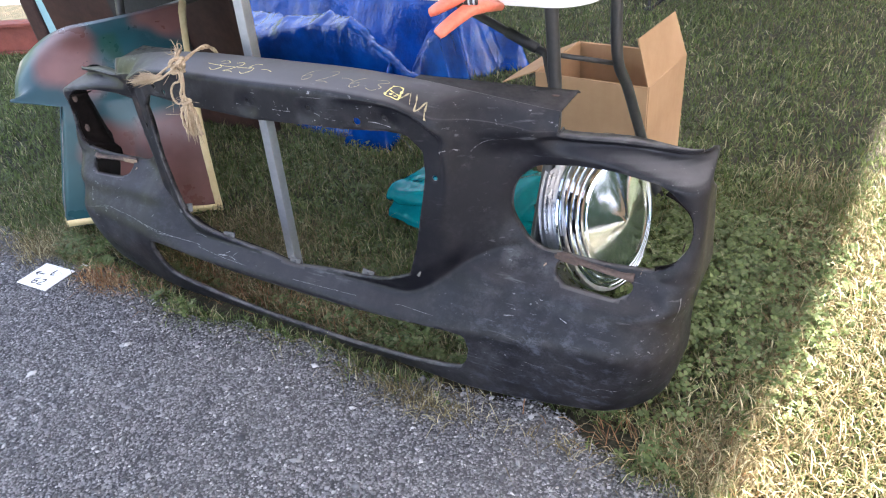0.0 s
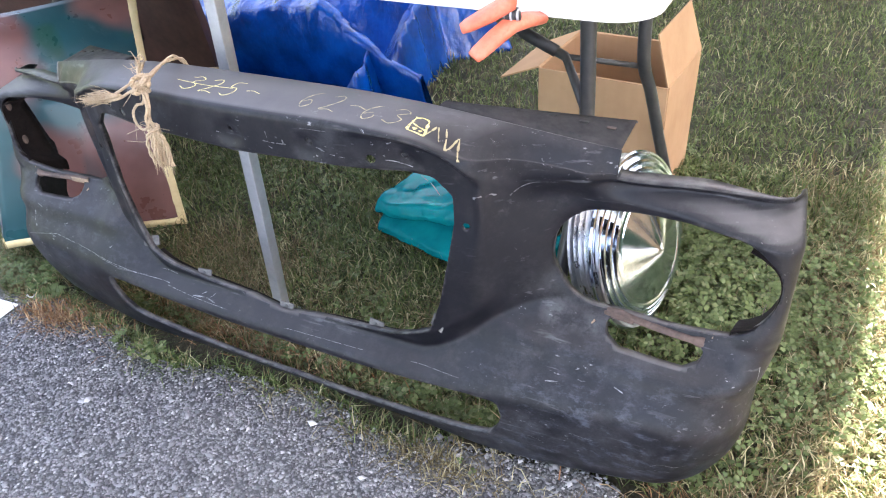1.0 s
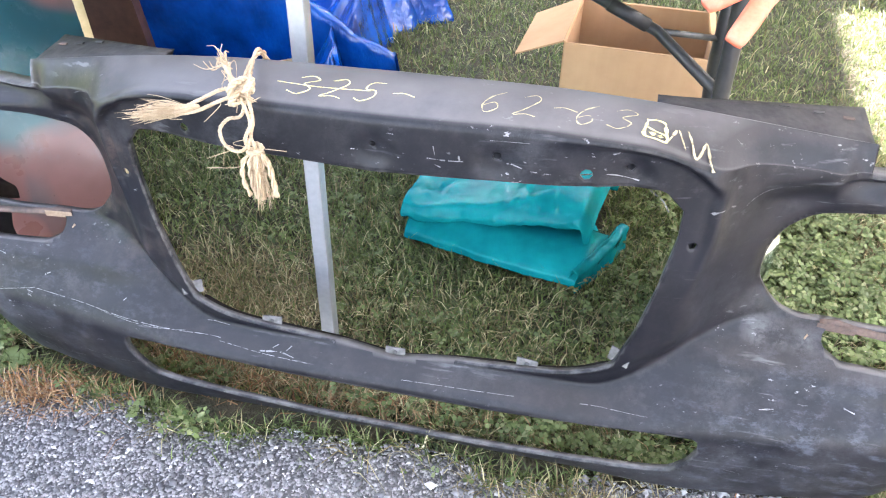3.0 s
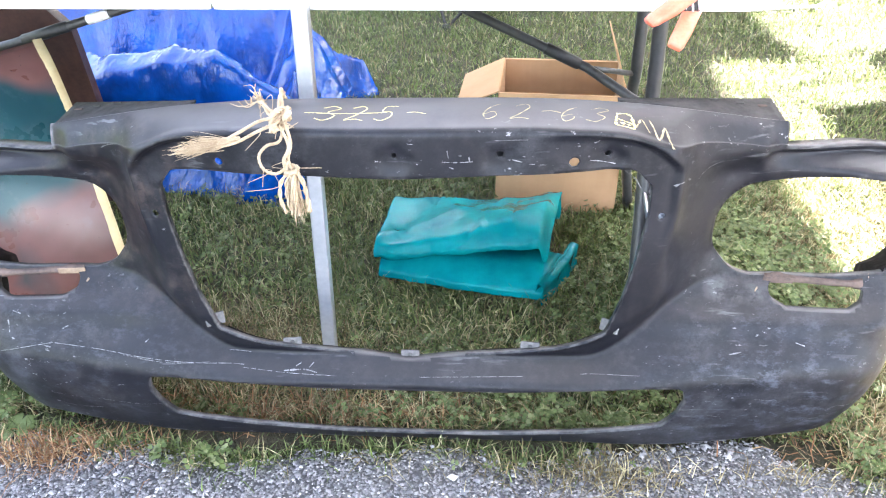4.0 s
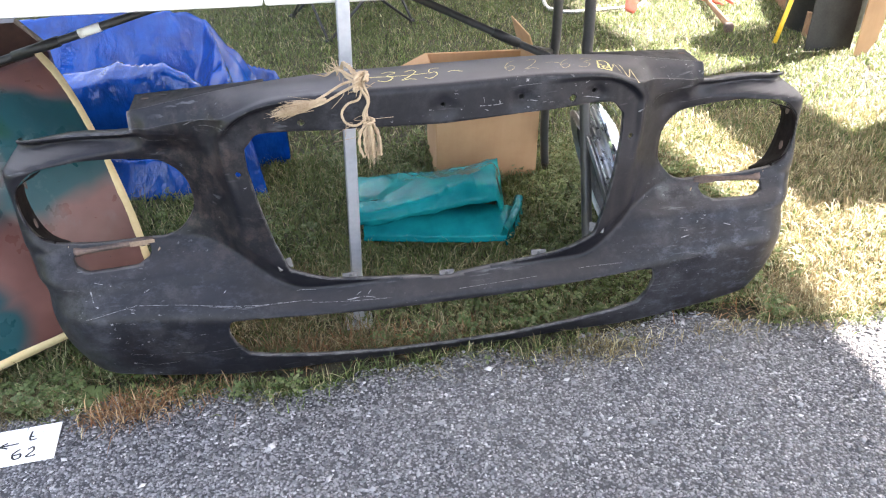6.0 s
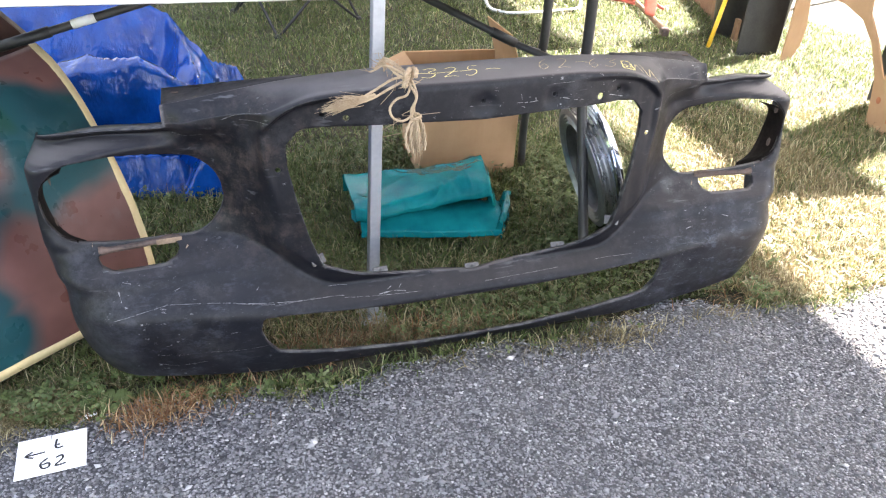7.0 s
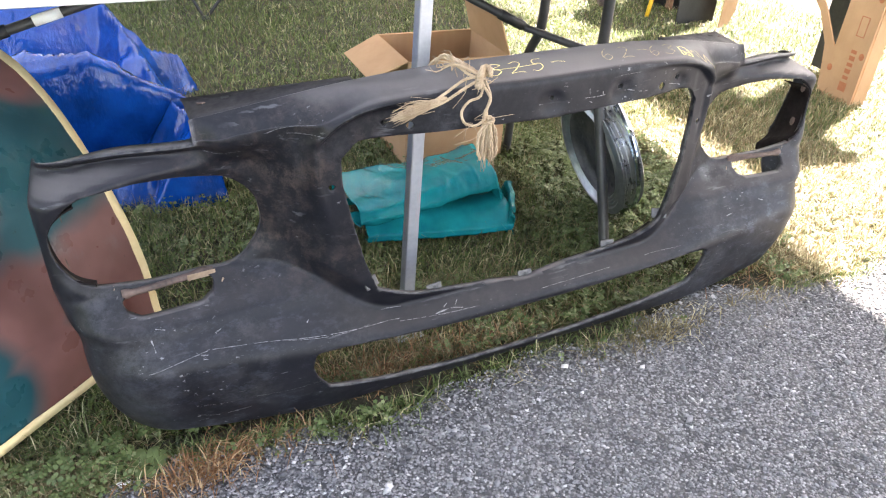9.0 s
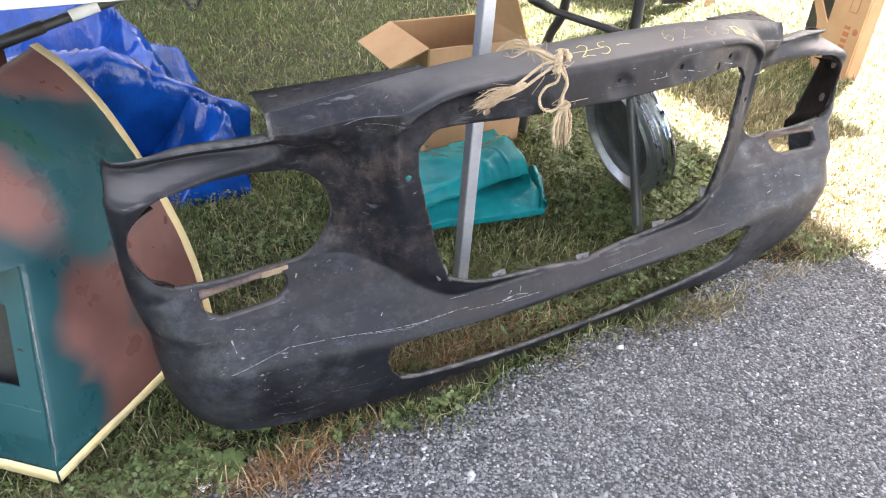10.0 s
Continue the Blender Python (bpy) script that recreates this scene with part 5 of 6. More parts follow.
def lower_section(s_):
    """Flat layer beneath: a folded front edge that slopes up to where the flap covers it."""
    end = float(1 - 0.6 * sstep(0.94, 1.0, s_))
    return [(0.12, 0.0), (0.012, 0.002), (0.0, 0.014), (0.02, 0.026), (0.20, 0.036 + 0.012 * end), (0.42, 0.024 + 0.034 * end), (0.75, 0.050 * end), (0.97, 0.02), (1.0, 0.0)]


def open_edge(s_):
    """Loose hem at the open end: a thin upright lip."""
    return [(0.0, 0.0), (0.2, 0.045 + 0.015 * s_), (0.5, 0.058 + 0.012 * s_), (0.8, 0.040), (1.0, 0.0)]


teal = thing("folded_tarp", "folded teal plastic tarp lying on the grass under the table", "tarp")
low = part("lower_fold", tarp_fold([(-0.143, 0.575, 0.010), (0.06, 0.525, 0.010), (0.272, 0.485, 0.010)], [(-0.12, 0.82, 0.0), (0.12, 0.76, 0.0), (0.37, 0.67, 0.0)], lower_section, 21, 0.5, 0.6), TEAL, teal)
upf = part("upper_fold", tarp_fold([(-0.158, 0.590, 0.010), (0.07, 0.572, 0.010), (0.285, 0.575, 0.010)], [(-0.135, 0.905, 0.010), (0.11, 0.900, 0.010), (0.348, 0.900, 0.010)], upper_section, 83, 0.75, 1.1), TEAL, teal, "crumpled upper fold")
hem = part("fold_edge", tarp_fold([(0.270, 0.482, 0.0), (0.328, 0.570, 0.0), (0.376, 0.668, 0.0)], [(0.252, 0.490, 0.0), (0.300, 0.585, 0.0), (0.345, 0.69, 0.0)], open_edge, 57, 0.7, 1.0, 40), TEAL, teal, "bunched open fold edge")
for o in (low, upf, hem):
    solid(o, 0.0018)


# ---- blue tarp heap ----
def tent(x, y, p0, p1, steep_r, steep_l):
    """Height under a straight ridge from p0 to p1 that falls off plainly on both sides."""
    ex, ey = p1[0] - p0[0], p1[1] - p0[1]
    t = ((x - p0[0]) * ex + (y - p0[1]) * ey) / (ex * ex + ey * ey)
    tc = min(1, max(0, t))
    dx, dy = x - p0[0] - tc * ex, y - p0[1] - tc * ey
    slope = steep_l if ex * dy - ey * dx > 0 else steep_r
    return p0[2] + (p1[2] - p0[2]) * tc - slope * math.hypot(dx, dy)


def heap_part(tents, box, seed, amount, top=9.0, step=0.009, hem=-9.0, lean=0.0):
    """Sheet hung over straight ridges, with crisp creases and a wandering hem."""
    x0, x1, y0, y1 = box
    nxx, nyy = int((x1 - x0) / step), int((y1 - y0) / step)
    area = (x1 - x0) * (y1 - y0)
    lines = fold_lines(int(seed) + 40, int(40 * area) + 6, box, 0.26, 0.022) + fold_lines(int(seed) + 50, int(160 * area), box, 0.09, 0.006)
    hs = {}
    for j in range(nyy):
        for i in range(nxx):
            x, y = x0 + i * step, y0 + j * step
            wx = x + 0.030 * noise.noise((5 * x, 5 * y, 9 + seed)) + 0.012 * noise.noise((14 * x, 14 * y, seed))
            wy = y + 0.030 * noise.noise((5 * x, 5 * y, 21 + seed)) + 0.012 * noise.noise((14 * x, 14 * y, 4 + seed))
            h = min(top, max(tent(wx, wy, *q) for q in tents), 7 * (wy - hem) - 0.02)
            k = min(1, max(0, h + 0.01) * 6)
            fold = 0.010 * crease(x + 0.6 * y, y - 0.3 * x, 2 + seed, 3.4) + 0.003 * crease(x - 0.5 * y, 0.6 * y, 5 + seed, 10.0) + 0.002 * crease(x, 0.6 * y, 8 + seed, 24.0) + folded(lines, x, y)
            hs[i, j] = h + (fold - 0.012) * k * amount
    index, verts, faces = {}, [], []
    for j in range(nyy - 1):
        for i in range(nxx - 1):
            c = ((i, j), (i + 1, j), (i + 1, j + 1), (i, j + 1))
            if max(hs[q] for q in c) < -0.004:
                continue
            for q in c:
                if q not in index:
                    index[q] = len(verts)
                    verts.append((x0 + q[0] * step, y0 + q[1] * step, max(hs[q], -0.012)))
            faces.append(tuple(index[q] for q in c))
    if lean:
        verts = [(x, y - lean * min(1.0, max(0.0, z) / 0.24) * float(1 - sstep(hem + 0.05, hem + 0.22, y)), z) for x, y, z in verts]
    return verts, faces


blue = thing("tarp_heap", "heaped shiny blue plastic tarp on the grass under the table", "tarp")
for nm, label, tents, area, seed, amount, top, step, hem in (
        ("draped_sheet", "large draped sheet with crisp folds", [((-1.75, 1.82, 0.42), (-0.95, 1.90, 0.47), 2.2, 1.1), ((-0.95, 1.90, 0.47), (-0.64, 1.93, 0.40), 2.2, 1.8), ((-0.64, 1.93, 0.40), (-0.53, 1.42, 0.22), 1.8, 4.5)],
         (-2.05, -0.30, 1.22, 2.30), 0.0, 0.8, 9.0, 0.009, -9.0),
        ("middle_fold", "crinkled fold catching the light", [((-1.40, 1.42, 0.34), (-0.74, 1.36, 0.40), 0.62, 2.4), ((-0.74, 1.36, 0.40), (-0.53, 1.30, 0.26), 0.7, 4.0)], (-1.75, -0.34, 1.12, 1.72), 5.0, 0.5, 9.0, 0.008, 1.27),
        ("front_fold", "bunched fold spilling onto the grass", [((-1.20, 1.18, 0.10), (-0.66, 1.08, 0.12), 1.9, 1.6), ((-0.53, 1.26, 0.24), (-0.475, 0.98, 0.25), 1.5, 6.0)], (-1.25, -0.34, 0.90, 1.36), 3.0, 0.8, 9.0, 0.006, 0.99),
        ("loose_corner", "rolled loose corner", [((-0.66, 1.90, 0.22), (-0.40, 2.00, 0.15), 2.4, 3.0)], (-0.80, -0.22, 1.72, 2.16), 7.0, 0.8, 0.19, 0.006, -9.0)):
    solid(part(nm, heap_part(tents, area, seed, amount, top, step, hem, 0.10 if hem > 1.2 else 0.0), BLUE, blue, label), 0.002)


# ---- numbered card on the asphalt ----
sign = thing("number_card", "white card with a hand-drawn arrow and number lying on the asphalt", "card", pose(-0.905, -0.103, 0.001, 0, 0, 4))
part("card", slab(0.124, 0.104, 0.0035, 0.0008, 1), PAPER, sign)


def ink_line(points, w=0.004):
    verts, faces = [], []
    pts = smooth_path([(x, y, 0.0042) for x, y in points], 5) if len(points) > 2 else [Vector((x, y, 0.0042)) for x, y in points]
    for i, p in enumerate(pts):
        d = (pts[min(i + 1, len(pts) - 1)] - pts[max(i - 1, 0)]).normalized()
        verts += [(p.x - d.y * w / 2, p.y + d.x * w / 2, p.z), (p.x + d.y * w / 2, p.y - d.x * w / 2, p.z)]
    for i in range(len(pts) - 1):
        faces.append((2 * i, 2 * i + 1, 2 * i + 3, 2 * i + 2))
    return verts, faces


for line in ([(-0.012, 0.006), (-0.046, 0.004)], [(-0.034, 0.013), (-0.046, 0.004), (-0.032, -0.004)], [(0.008, 0.036), (0.006, 0.018), (0.010, 0.010), (0.020, 0.012)], [(0.004, 0.020), (0.014, 0.020)],
             [(-0.006, -0.012), (-0.018, -0.024), (-0.014, -0.038), (-0.003, -0.036), (-0.004, -0.026), (-0.016, -0.028)],
             [(0.008, -0.016), (0.018, -0.012), (0.020, -0.022), (0.008, -0.037), (0.026, -0.036)]):
    part("ink_mark", ink_line(line), INK, sign)


# ---- canopy that shades the stall ----
canopy = thing("canopy_roof", "white fabric canopy roof over the stall", "canopy")
cv, cf = [], []
CX0, CX1, CY0, CY1, CZ = -0.215, 0.845 + 2.3 / math.tan(radians(SUN_ELEV)) * math.cos(radians(SUN_AZ)), -1.95, 4.75, 2.3
for j in range(13):
    for i in range(25):
        s, t = i / 24, j / 12
        peak = min(s, 1 - s, t, 1 - t) * 2
        # rear edge is drawn in, out of view, to let a sun patch through
        yy = CY0 + (CY1 - CY0) * t - (0.42 * math.exp(-((s - 0.80) / 0.085) ** 2) if j == 12 else 0.0)
        cv.append((CX0 + (CX1 + 0.086 * yy - CX0) * s, yy, CZ + 0.45 * peak))
for j in range(12):
    for i in range(24):
        k = j * 25 + i
        cf.append((k, k + 1, k + 26, k + 25))
solid(part("roof_fabric", (cv, cf), CANVAS, canopy), 0.002)


# ---- right-hand cardboard stand, tools and other clutter ----
def plate(outline, thickness, hole=None):
    """A flat upright sheet in the x-z plane from an outline, with one optional hole, given depth in y."""
    bm = bmesh.new()
    def loop(pts, y):
        return [bm.verts.new((x, y, z)) for x, z in pts]
    f0, f1 = loop(outline, 0.0), loop(outline, thickness)
    rings = [(f0, f1)]
    if hole:
        rings.append((loop(hole, 0.0), loop(hole, thickness)))
    for r0, r1 in rings:
        n = len(r0)
        for i in range(n):
            bm.faces.new((r0[i], r0[(i + 1) % n], r1[(i + 1) % n], r1[i]))
    for side in (0, 1):
        edges = []
        for r in rings:
            lp = r[side]
            for i in range(len(lp)):
                edges.append(bm.edges.get((lp[i], lp[(i + 1) % len(lp)])))
        bmesh.ops.triangle_fill(bm, edges=edges, use_beauty=True)
    bmesh.ops.recalc_face_normals(bm, faces=bm.faces[:])
    return bm


stand = thing("cardboard_carton", "large tan cardboard carton stand with arched legs and brown print", "carton", pose(2.29, 1.08, -0.01, 0, 0, 82) @ Matrix.Diagonal((1, 1, 1.10, 1)))
part("front_sheet", plate([(-0.20, 0.0), (0.0, 0.0), (0.015, 0.10), (0.04, 0.20), (0.12, 0.31), (0.22, 0.385), (0.36, 0.42), (0.58, 0.43), (0.80, 0.43), (1.00, 0.42), (1.16, 0.40), (1.16, 0.575), (-0.20, 0.575)], 0.008,
                          [(-0.02, 0.20), (-0.025, 0.50), (0.20, 0.50), (0.185, 0.42), (0.09, 0.33), (0.0, 0.22)]), CARDBOARD, stand)
part("side_sheet", slab(0.008, 0.07, 0.575, 0.001, 1, (-0.196, -0.040, 0)), CARDBOARD, stand)
# two black sheets carry the carton's inner shade in their colour
part("shade_sheet", slab(0.34, 0.008, 0.52, 0.001, 1, (0.10, -0.20, 0.03)), BLACK, stand, "black sheet for the shade inside the carton")
part("shade_end", slab(0.008, 0.26, 0.575, 0.001, 1, (1.164, -0.135, 0)), BLACK, stand, "black end panel, the carton's shade put in its colour")
part("rear_leg", plate([(-0.09, 0.0), (0.02, -0.0), (0.09, 0.06), (0.11, 0.16), (0.06, 0.32), (-0.02, 0.40), (-0.09, 0.40)], 0.007), CARDBOARD, stand, "bent tan leg flap with a punched hole", pose(1.08, -0.30, 0, 0, 0, -62))
part("top_sheet", slab(1.42, 0.50, 0.012, 0.002, 1, (0.49, -0.235, 0.576)), CARDBOARD, stand)
for x, z, w, h in ((-0.13, 0.050, 0.040, 0.036), (-0.13, 0.098, 0.030, 0.014), (-0.13, 0.122, 0.030, 0.018), (-0.13, 0.150, 0.030, 0.014), (-0.13, 0.174, 0.030, 0.018), (-0.13, 0.202, 0.030, 0.014)):
    part("print_bar", slab(w, 0.0012, h, 0), BROWNINK, stand, "", pose(x, 0.0092, z))
for dx, dz, w, h in ((-0.152, 0.27, 0.003, 0.075), (-0.112, 0.27, 0.003, 0.075), (-0.132, 0.268, 0.043, 0.003), (-0.132, 0.343, 0.043, 0.003)):
    part("print_line", slab(w, 0.0012, h, 0), BROWNINK, stand, "", pose(dx, 0.0092, dz))
for x, z in ((-0.175, 0.20), (-0.175, 0.42), (-0.03, 0.12), (0.60, 0.535)):
    part("punched_hole", lathe([(0.0, 0.001), (0.012, 0.001), (0.014, 0.0)], 14), BROWNINK, stand, "", pose(x, 0.0086, z, -90, 0, 0))

bin_ = thing("black_tub", "black plastic tub standing in the shade on the grass", "tub", pose(2.86, 2.66, -0.01))
part("tub_wall", lathe([(0.0, 0.004), (0.20, 0.0), (0.215, 0.02), (0.24, 0.44), (0.255, 0.45), (0.255, 0.47), (0.235, 0.47), (0.205, 0.03), (0.0, 0.02)], 40), BLACK, bin_)

board = thing("wooden_board", "long brown weathered board lying on edge in the grass", "board", pose(3.02, 3.32, -0.012, 0, 0, 66))
part("plank", slab(1.80, 0.025, 0.14, 0.003, 2), RUSTWOOD, board)

tool = thing("long_handled_tool", "long-handled tool with a yellow and blue painted shaft leaning upright", "tool")
lo, hi = Vector((2.40, 2.42, -0.01)), Vector((2.72, 2.62, 0.80))
part("yellow_shaft", tube([lo, lo.lerp(hi, 0.34)], 0.013, 12), YELLOW, tool, "yellow painted lower shaft")
part("blue_shaft", tube([lo.lerp(hi, 0.34), hi], 0.0125, 12), BLUEPAINT, tool, "blue painted upper shaft")

mallet = thing("hand_tool", "old hand tool with a wooden handle lying in the grass", "tool")
part("handle", tube([(2.72, 4.0, 0.03), (2.29, 2.75, 0.025)], 0.016, 10, lambda t: 0.8 + 0.4 * t), RUSTWOOD, mallet)
part("head", slab(0.075, 0.05, 0.05, 0.012, 2), RUST, mallet, "dark steel head", pose(2.26, 2.69, 0.0, 0, 0, 70))

redtool = thing("red_clamp", "faded red hand clamp lying in the grass", "clamp")
part("jaw", tube(smooth_path([(2.50, 3.80, 0.03), (2.58, 3.62, 0.06), (2.62, 3.45, 0.05), (2.66, 3.32, 0.02)], 5), 0.020, 8, lambda t: 1.1 - 0.5 * t), REDPAINT, redtool)
part("jaw", tube(smooth_path([(2.46, 3.74, 0.02), (2.52, 3.58, 0.02), (2.57, 3.42, 0.015), (2.60, 3.34, 0.01)], 5), 0.016, 8, lambda t: 1.1 - 0.5 * t), REDPAINT, redtool)

lawn = thing("folding_lawn_chair", "folding lawn chair with bright aluminium tube legs", "chair")
part("base_tube", tube(smooth_path([(1.62, 4.45, 0.50), (1.50, 4.0, 0.20), (1.40, 3.58, 0.035), (1.44, 3.42, 0.012), (1.56, 3.36, 0.012), (1.90, 3.40, 0.012), (2.05, 3.46, 0.014), (2.16, 3.66, 0.04), (2.30, 4.05, 0.20), (2.44, 4.5, 0.50)], 8), 0.0125, 12), ALUMINIUM, lawn)
part("front_tube", tube(smooth_path([(1.52, 3.95, 0.42), (1.54, 4.25, 0.20), (1.57, 4.55, 0.01), (1.75, 4.62, 0.01), (2.10, 4.66, 0.01), (2.34, 4.60, 0.01), (2.34, 4.30, 0.20), (2.32, 4.0, 0.42)], 8), 0.0125, 12), ALUMINIUM, lawn)
part("seat_web", slab(0.80, 0.42, 0.012, 0.004, 2), REDPAINT, lawn, "woven red seat webbing", pose(1.93, 4.2, 0.42))

camp = thing("camp_chair", "black folding camp chair with crossed thin legs", "chair")
feet = [(-0.10, 3.02), (0.46, 3.40), (0.28, 4.05), (-0.30, 3.72)]
tops = [(-0.30, 3.72), (0.28, 4.05), (0.46, 3.40), (-0.10, 3.02)]
for i in range(4):
    a, b = feet[i], feet[(i + 1) % 4]
    part("leg", tube([(a[0], a[1], -0.01), (b[0], b[1], 0.46)], 0.0085, 8), BLACK, camp)
    part("leg", tube([(b[0], b[1], -0.01), (a[0], a[1], 0.46)], 0.0085, 8), BLACK, camp)
    part("foot", lathe([(0.0, 0.0), (0.022, 0.0), (0.024, 0.012), (0.012, 0.022), (0.0, 0.022)], 12), BLACK, camp, "", pose(a[0], a[1], -0.012))
sv, sf = [], []
for j in range(9):
    for i in range(9):
        s, t = i / 8, j / 8
        p = Vector((*feet[0], 0)).lerp(Vector((*feet[1], 0)), s).lerp(Vector((*feet[3], 0)).lerp(Vector((*feet[2], 0)), s), t)
        sv.append((p.x, p.y, 0.46 - 0.10 * math.sin(math.pi * s) * math.sin(math.pi * t)))
for j in range(8):
    for i in range(8):
        k = j * 9 + i
        sf.append((k, k + 1, k + 10, k + 9))
solid(part("seat_cloth", (sv, sf), BLACK, camp), 0.004)

door = thing("car_door_shell", "rusty maroon car door shell with cut openings standing behind the fender", "car part", pose(-0.98, 1.02, -0.01, -10, 0, 186))
part("shell", plate([(0.0, 0.0), (0.95, 0.0), (1.0, 0.10), (0.98, 0.55), (0.90, 0.66), (0.06, 0.66), (0.0, 0.58)], 0.035,
                    [(0.30, 0.36), (0.56, 0.36), (0.58, 0.40), (0.58, 0.55), (0.54, 0.58), (0.32, 0.58), (0.28, 0.54), (0.28, 0.40)]), MAROON, door)
# black sheet added to make the cut opening look shaded
part("shade_sheet", slab(0.34, 0.006, 0.27, 0.002, 1), BLACK, door, "black sheet in place of the shade in the opening", pose(0.43, 0.040, 0.34))
part("inner_rib", slab(0.05, 0.03, 0.58, 0.008, 2), MAROON, door, "", pose(0.18, -0.012, 0.03))
part("inner_rib", slab(0.04, 0.03, 0.58, 0.008, 2), MAROON, door, "", pose(0.70, -0.012, 0.03))

shell2 = thing("car_body_panel", "pale blue and maroon car body panel standing on the grass", "car part", pose(-1.75, 1.02, -0.01, -6, 0, 200))
part("panel", plate([(0.0, 0.0), (0.34, 0.0), (0.36, 0.60), (0.30, 0.70), (0.0, 0.70)], 0.03), PALEBLUE, shell2, "pale blue painted sheet")
part("pillar", slab(0.07, 0.06, 0.74, 0.012, 2), MAROON, shell2, "dark maroon pillar", pose(0.38, 0.015, 0))
part("seam", slab(0.26, 0.006, 0.008, 0.002, 1), BLACK, shell2, "", pose(0.17, -0.003, 0.50))

beam = thing("steel_beam", "rust-red steel beam lying on the grass beside pale concrete", "beam", pose(-3.55, 1.26, -0.014, 0, 0, 24))
part("web", slab(1.5, 0.03, 0.16, 0.004, 2), REDRUST, beam)
part("lower_lip", slab(1.5, 0.10, 0.02, 0.004, 2), REDRUST, beam)
part("upper_lip", slab(1.5, 0.10, 0.02, 0.004, 2, (0, 0, 0.161)), REDRUST, beam)

pale = part("concrete_pad", slab(5.0, 5.0, 0.016, 0.003, 1), CONCRETE, None, "", pose(-6.6, 4.0, -0.018, 0, 0, 24))
tagged(pale, "sunlit pale concrete pad beyond the lawn", "pavement", kind="structure")

# unseen roof on legs, added only to throw shade on the far lawn
far_shade_roof = thing("canopy_roof", "unseen white roof added to shade the far lawn", "canopy", pose(0, 5.58, 0))
fv = [(x, y, 2.3 + (0.4 if (abs(x - 1.4) < 1.5 and abs(y) < 1) else 0.0)) for y in (-1.75, -0.6, 0.6, 1.75) for x in (-1.8, 0.4, 2.4, 5.2)]
ffc = [(j * 4 + i, j * 4 + i + 1, j * 4 + i + 5, j * 4 + i + 4) for j in range(3) for i in range(3)]
solid(part("roof_fabric", (fv, ffc, False), CANVAS, far_shade_roof), 0.002)
for x, y in ((-1.78, -1.73), (5.18, -1.73), (-1.78, 1.73), (5.18, 1.73)):
    part("leg", slab(0.03, 0.03, 2.31, 0.003, 1), STEEL, far_shade_roof, "", pose(x, y, -0.012))
for x, y in ((CX1 - 0.14, CY0 + 0.02), (CX1 + 0.12, CY1 - 0.02), (CX0 + 0.02, CY0 + 0.02)):
    part("leg", slab(0.03, 0.03, 2.31, 0.003, 1), STEEL, canopy, "", pose(x, y, -0.012))

# unseen dark ring added behind the stalls to cut low sky light
hv, hf = [], []
for i in range(73):
    a = radians(-20 + 250 * i / 72)
    for k, (r, z) in enumerate(((13.0, -0.02), (12.6, 1.6), (12.8, 3.2), (13.6, 4.2), (15.0, 4.4))):
        w = 1 + 0.05 * noise.noise((7 * math.cos(a), 7 * math.sin(a), 3.0 * k))
        hv.append((r * w * math.cos(a), r * w * math.sin(a), z * (1 + 0.18 * noise.noise((9 * math.cos(a), 9 * math.sin(a), 1.0)))))
for i in range(72):
    for k in range(4):
        hf.append((i * 5 + k, (i + 1) * 5 + k, (i + 1) * 5 + k + 1, i * 5 + k + 1))
trees = part("backdrop", (hv, hf), SKY_BLOCK)
tagged(trees, "unseen dark green ring added to block low sky light", "trees", kind="structure")


# ---- small growth and litter on the ground ----
def clover(name, count, x0, x1, y0, y1, keep, size, label):
    """Three round leaflets on a short stalk height, joined."""
    p = field(count, x0, x1, y0, y1, keep)
    k = len(p)
    verts, faces = np.empty((k, 3, 6, 3)), []
    h = rng.uniform(0.008, 0.038, k)
    rot = rng.uniform(0, 2 * math.pi, k)
    sz = size * rng.uniform(0.6, 1.25, k)
    tx, ty = rng.normal(0, 0.35, k), rng.normal(0, 0.35, k)
    shape = np.array([(0.05, 0.0), (0.55, -0.48), (1.05, -0.34), (0.95, 0.0), (1.05, 0.34), (0.55, 0.48)])
    for l in range(3):
        a = rot + l * 2 * math.pi / 3
        for q, (r, w) in enumerate(shape):
            dx = sz * (r * np.cos(a) - w * np.sin(a))
            dy = sz * (r * np.sin(a) + w * np.cos(a))
            verts[:, l, q, 0] = p[:, 0] + dx
            verts[:, l, q, 1] = p[:, 1] + dy
            verts[:, l, q, 2] = h + tx * dx + ty * dy + (0.15 * sz if q in (1, 5) else 0.0)
    me = bpy.data.meshes.new(name)
    me.vertices.add(18 * k)
    me.vertices.foreach_set("co", verts.reshape(-1))
    me.loops.add(18 * k)
    me.loops.foreach_set("vertex_index", np.arange(18 * k, dtype=np.int32))
    me.polygons.add(3 * k)
    me.polygons.foreach_set("loop_start", (np.arange(3 * k) * 6).astype(np.int32))
    me.update(calc_edges=True)
    me.validate()
    return tagged(part(name, me, CLOVER), label, "clover", kind="stuff")


def patchy(scale, cut, seed):
    def keep(p):
        f = np.sin(p[:, 0] * scale + seed) * np.sin(p[:, 1] * scale * 1.1 + 2 * seed) + 0.6 * np.sin(p[:, 0] * scale * 2.3 + p[:, 1] * scale * 1.7 + seed)
        return f + rng.normal(0, 0.3, len(p)) > cut
    return keep


def right_bed(p):
    return (p[:, 0] < 1.02 + 0.2 * p[:, 1]) & (rng.uniform(0, 1, len(p)) < np.exp(-(((p[:, 0] - 0.78) / 0.26) ** 2 + ((p[:, 1] - 0.60) / 0.32) ** 2)) * 1.2)


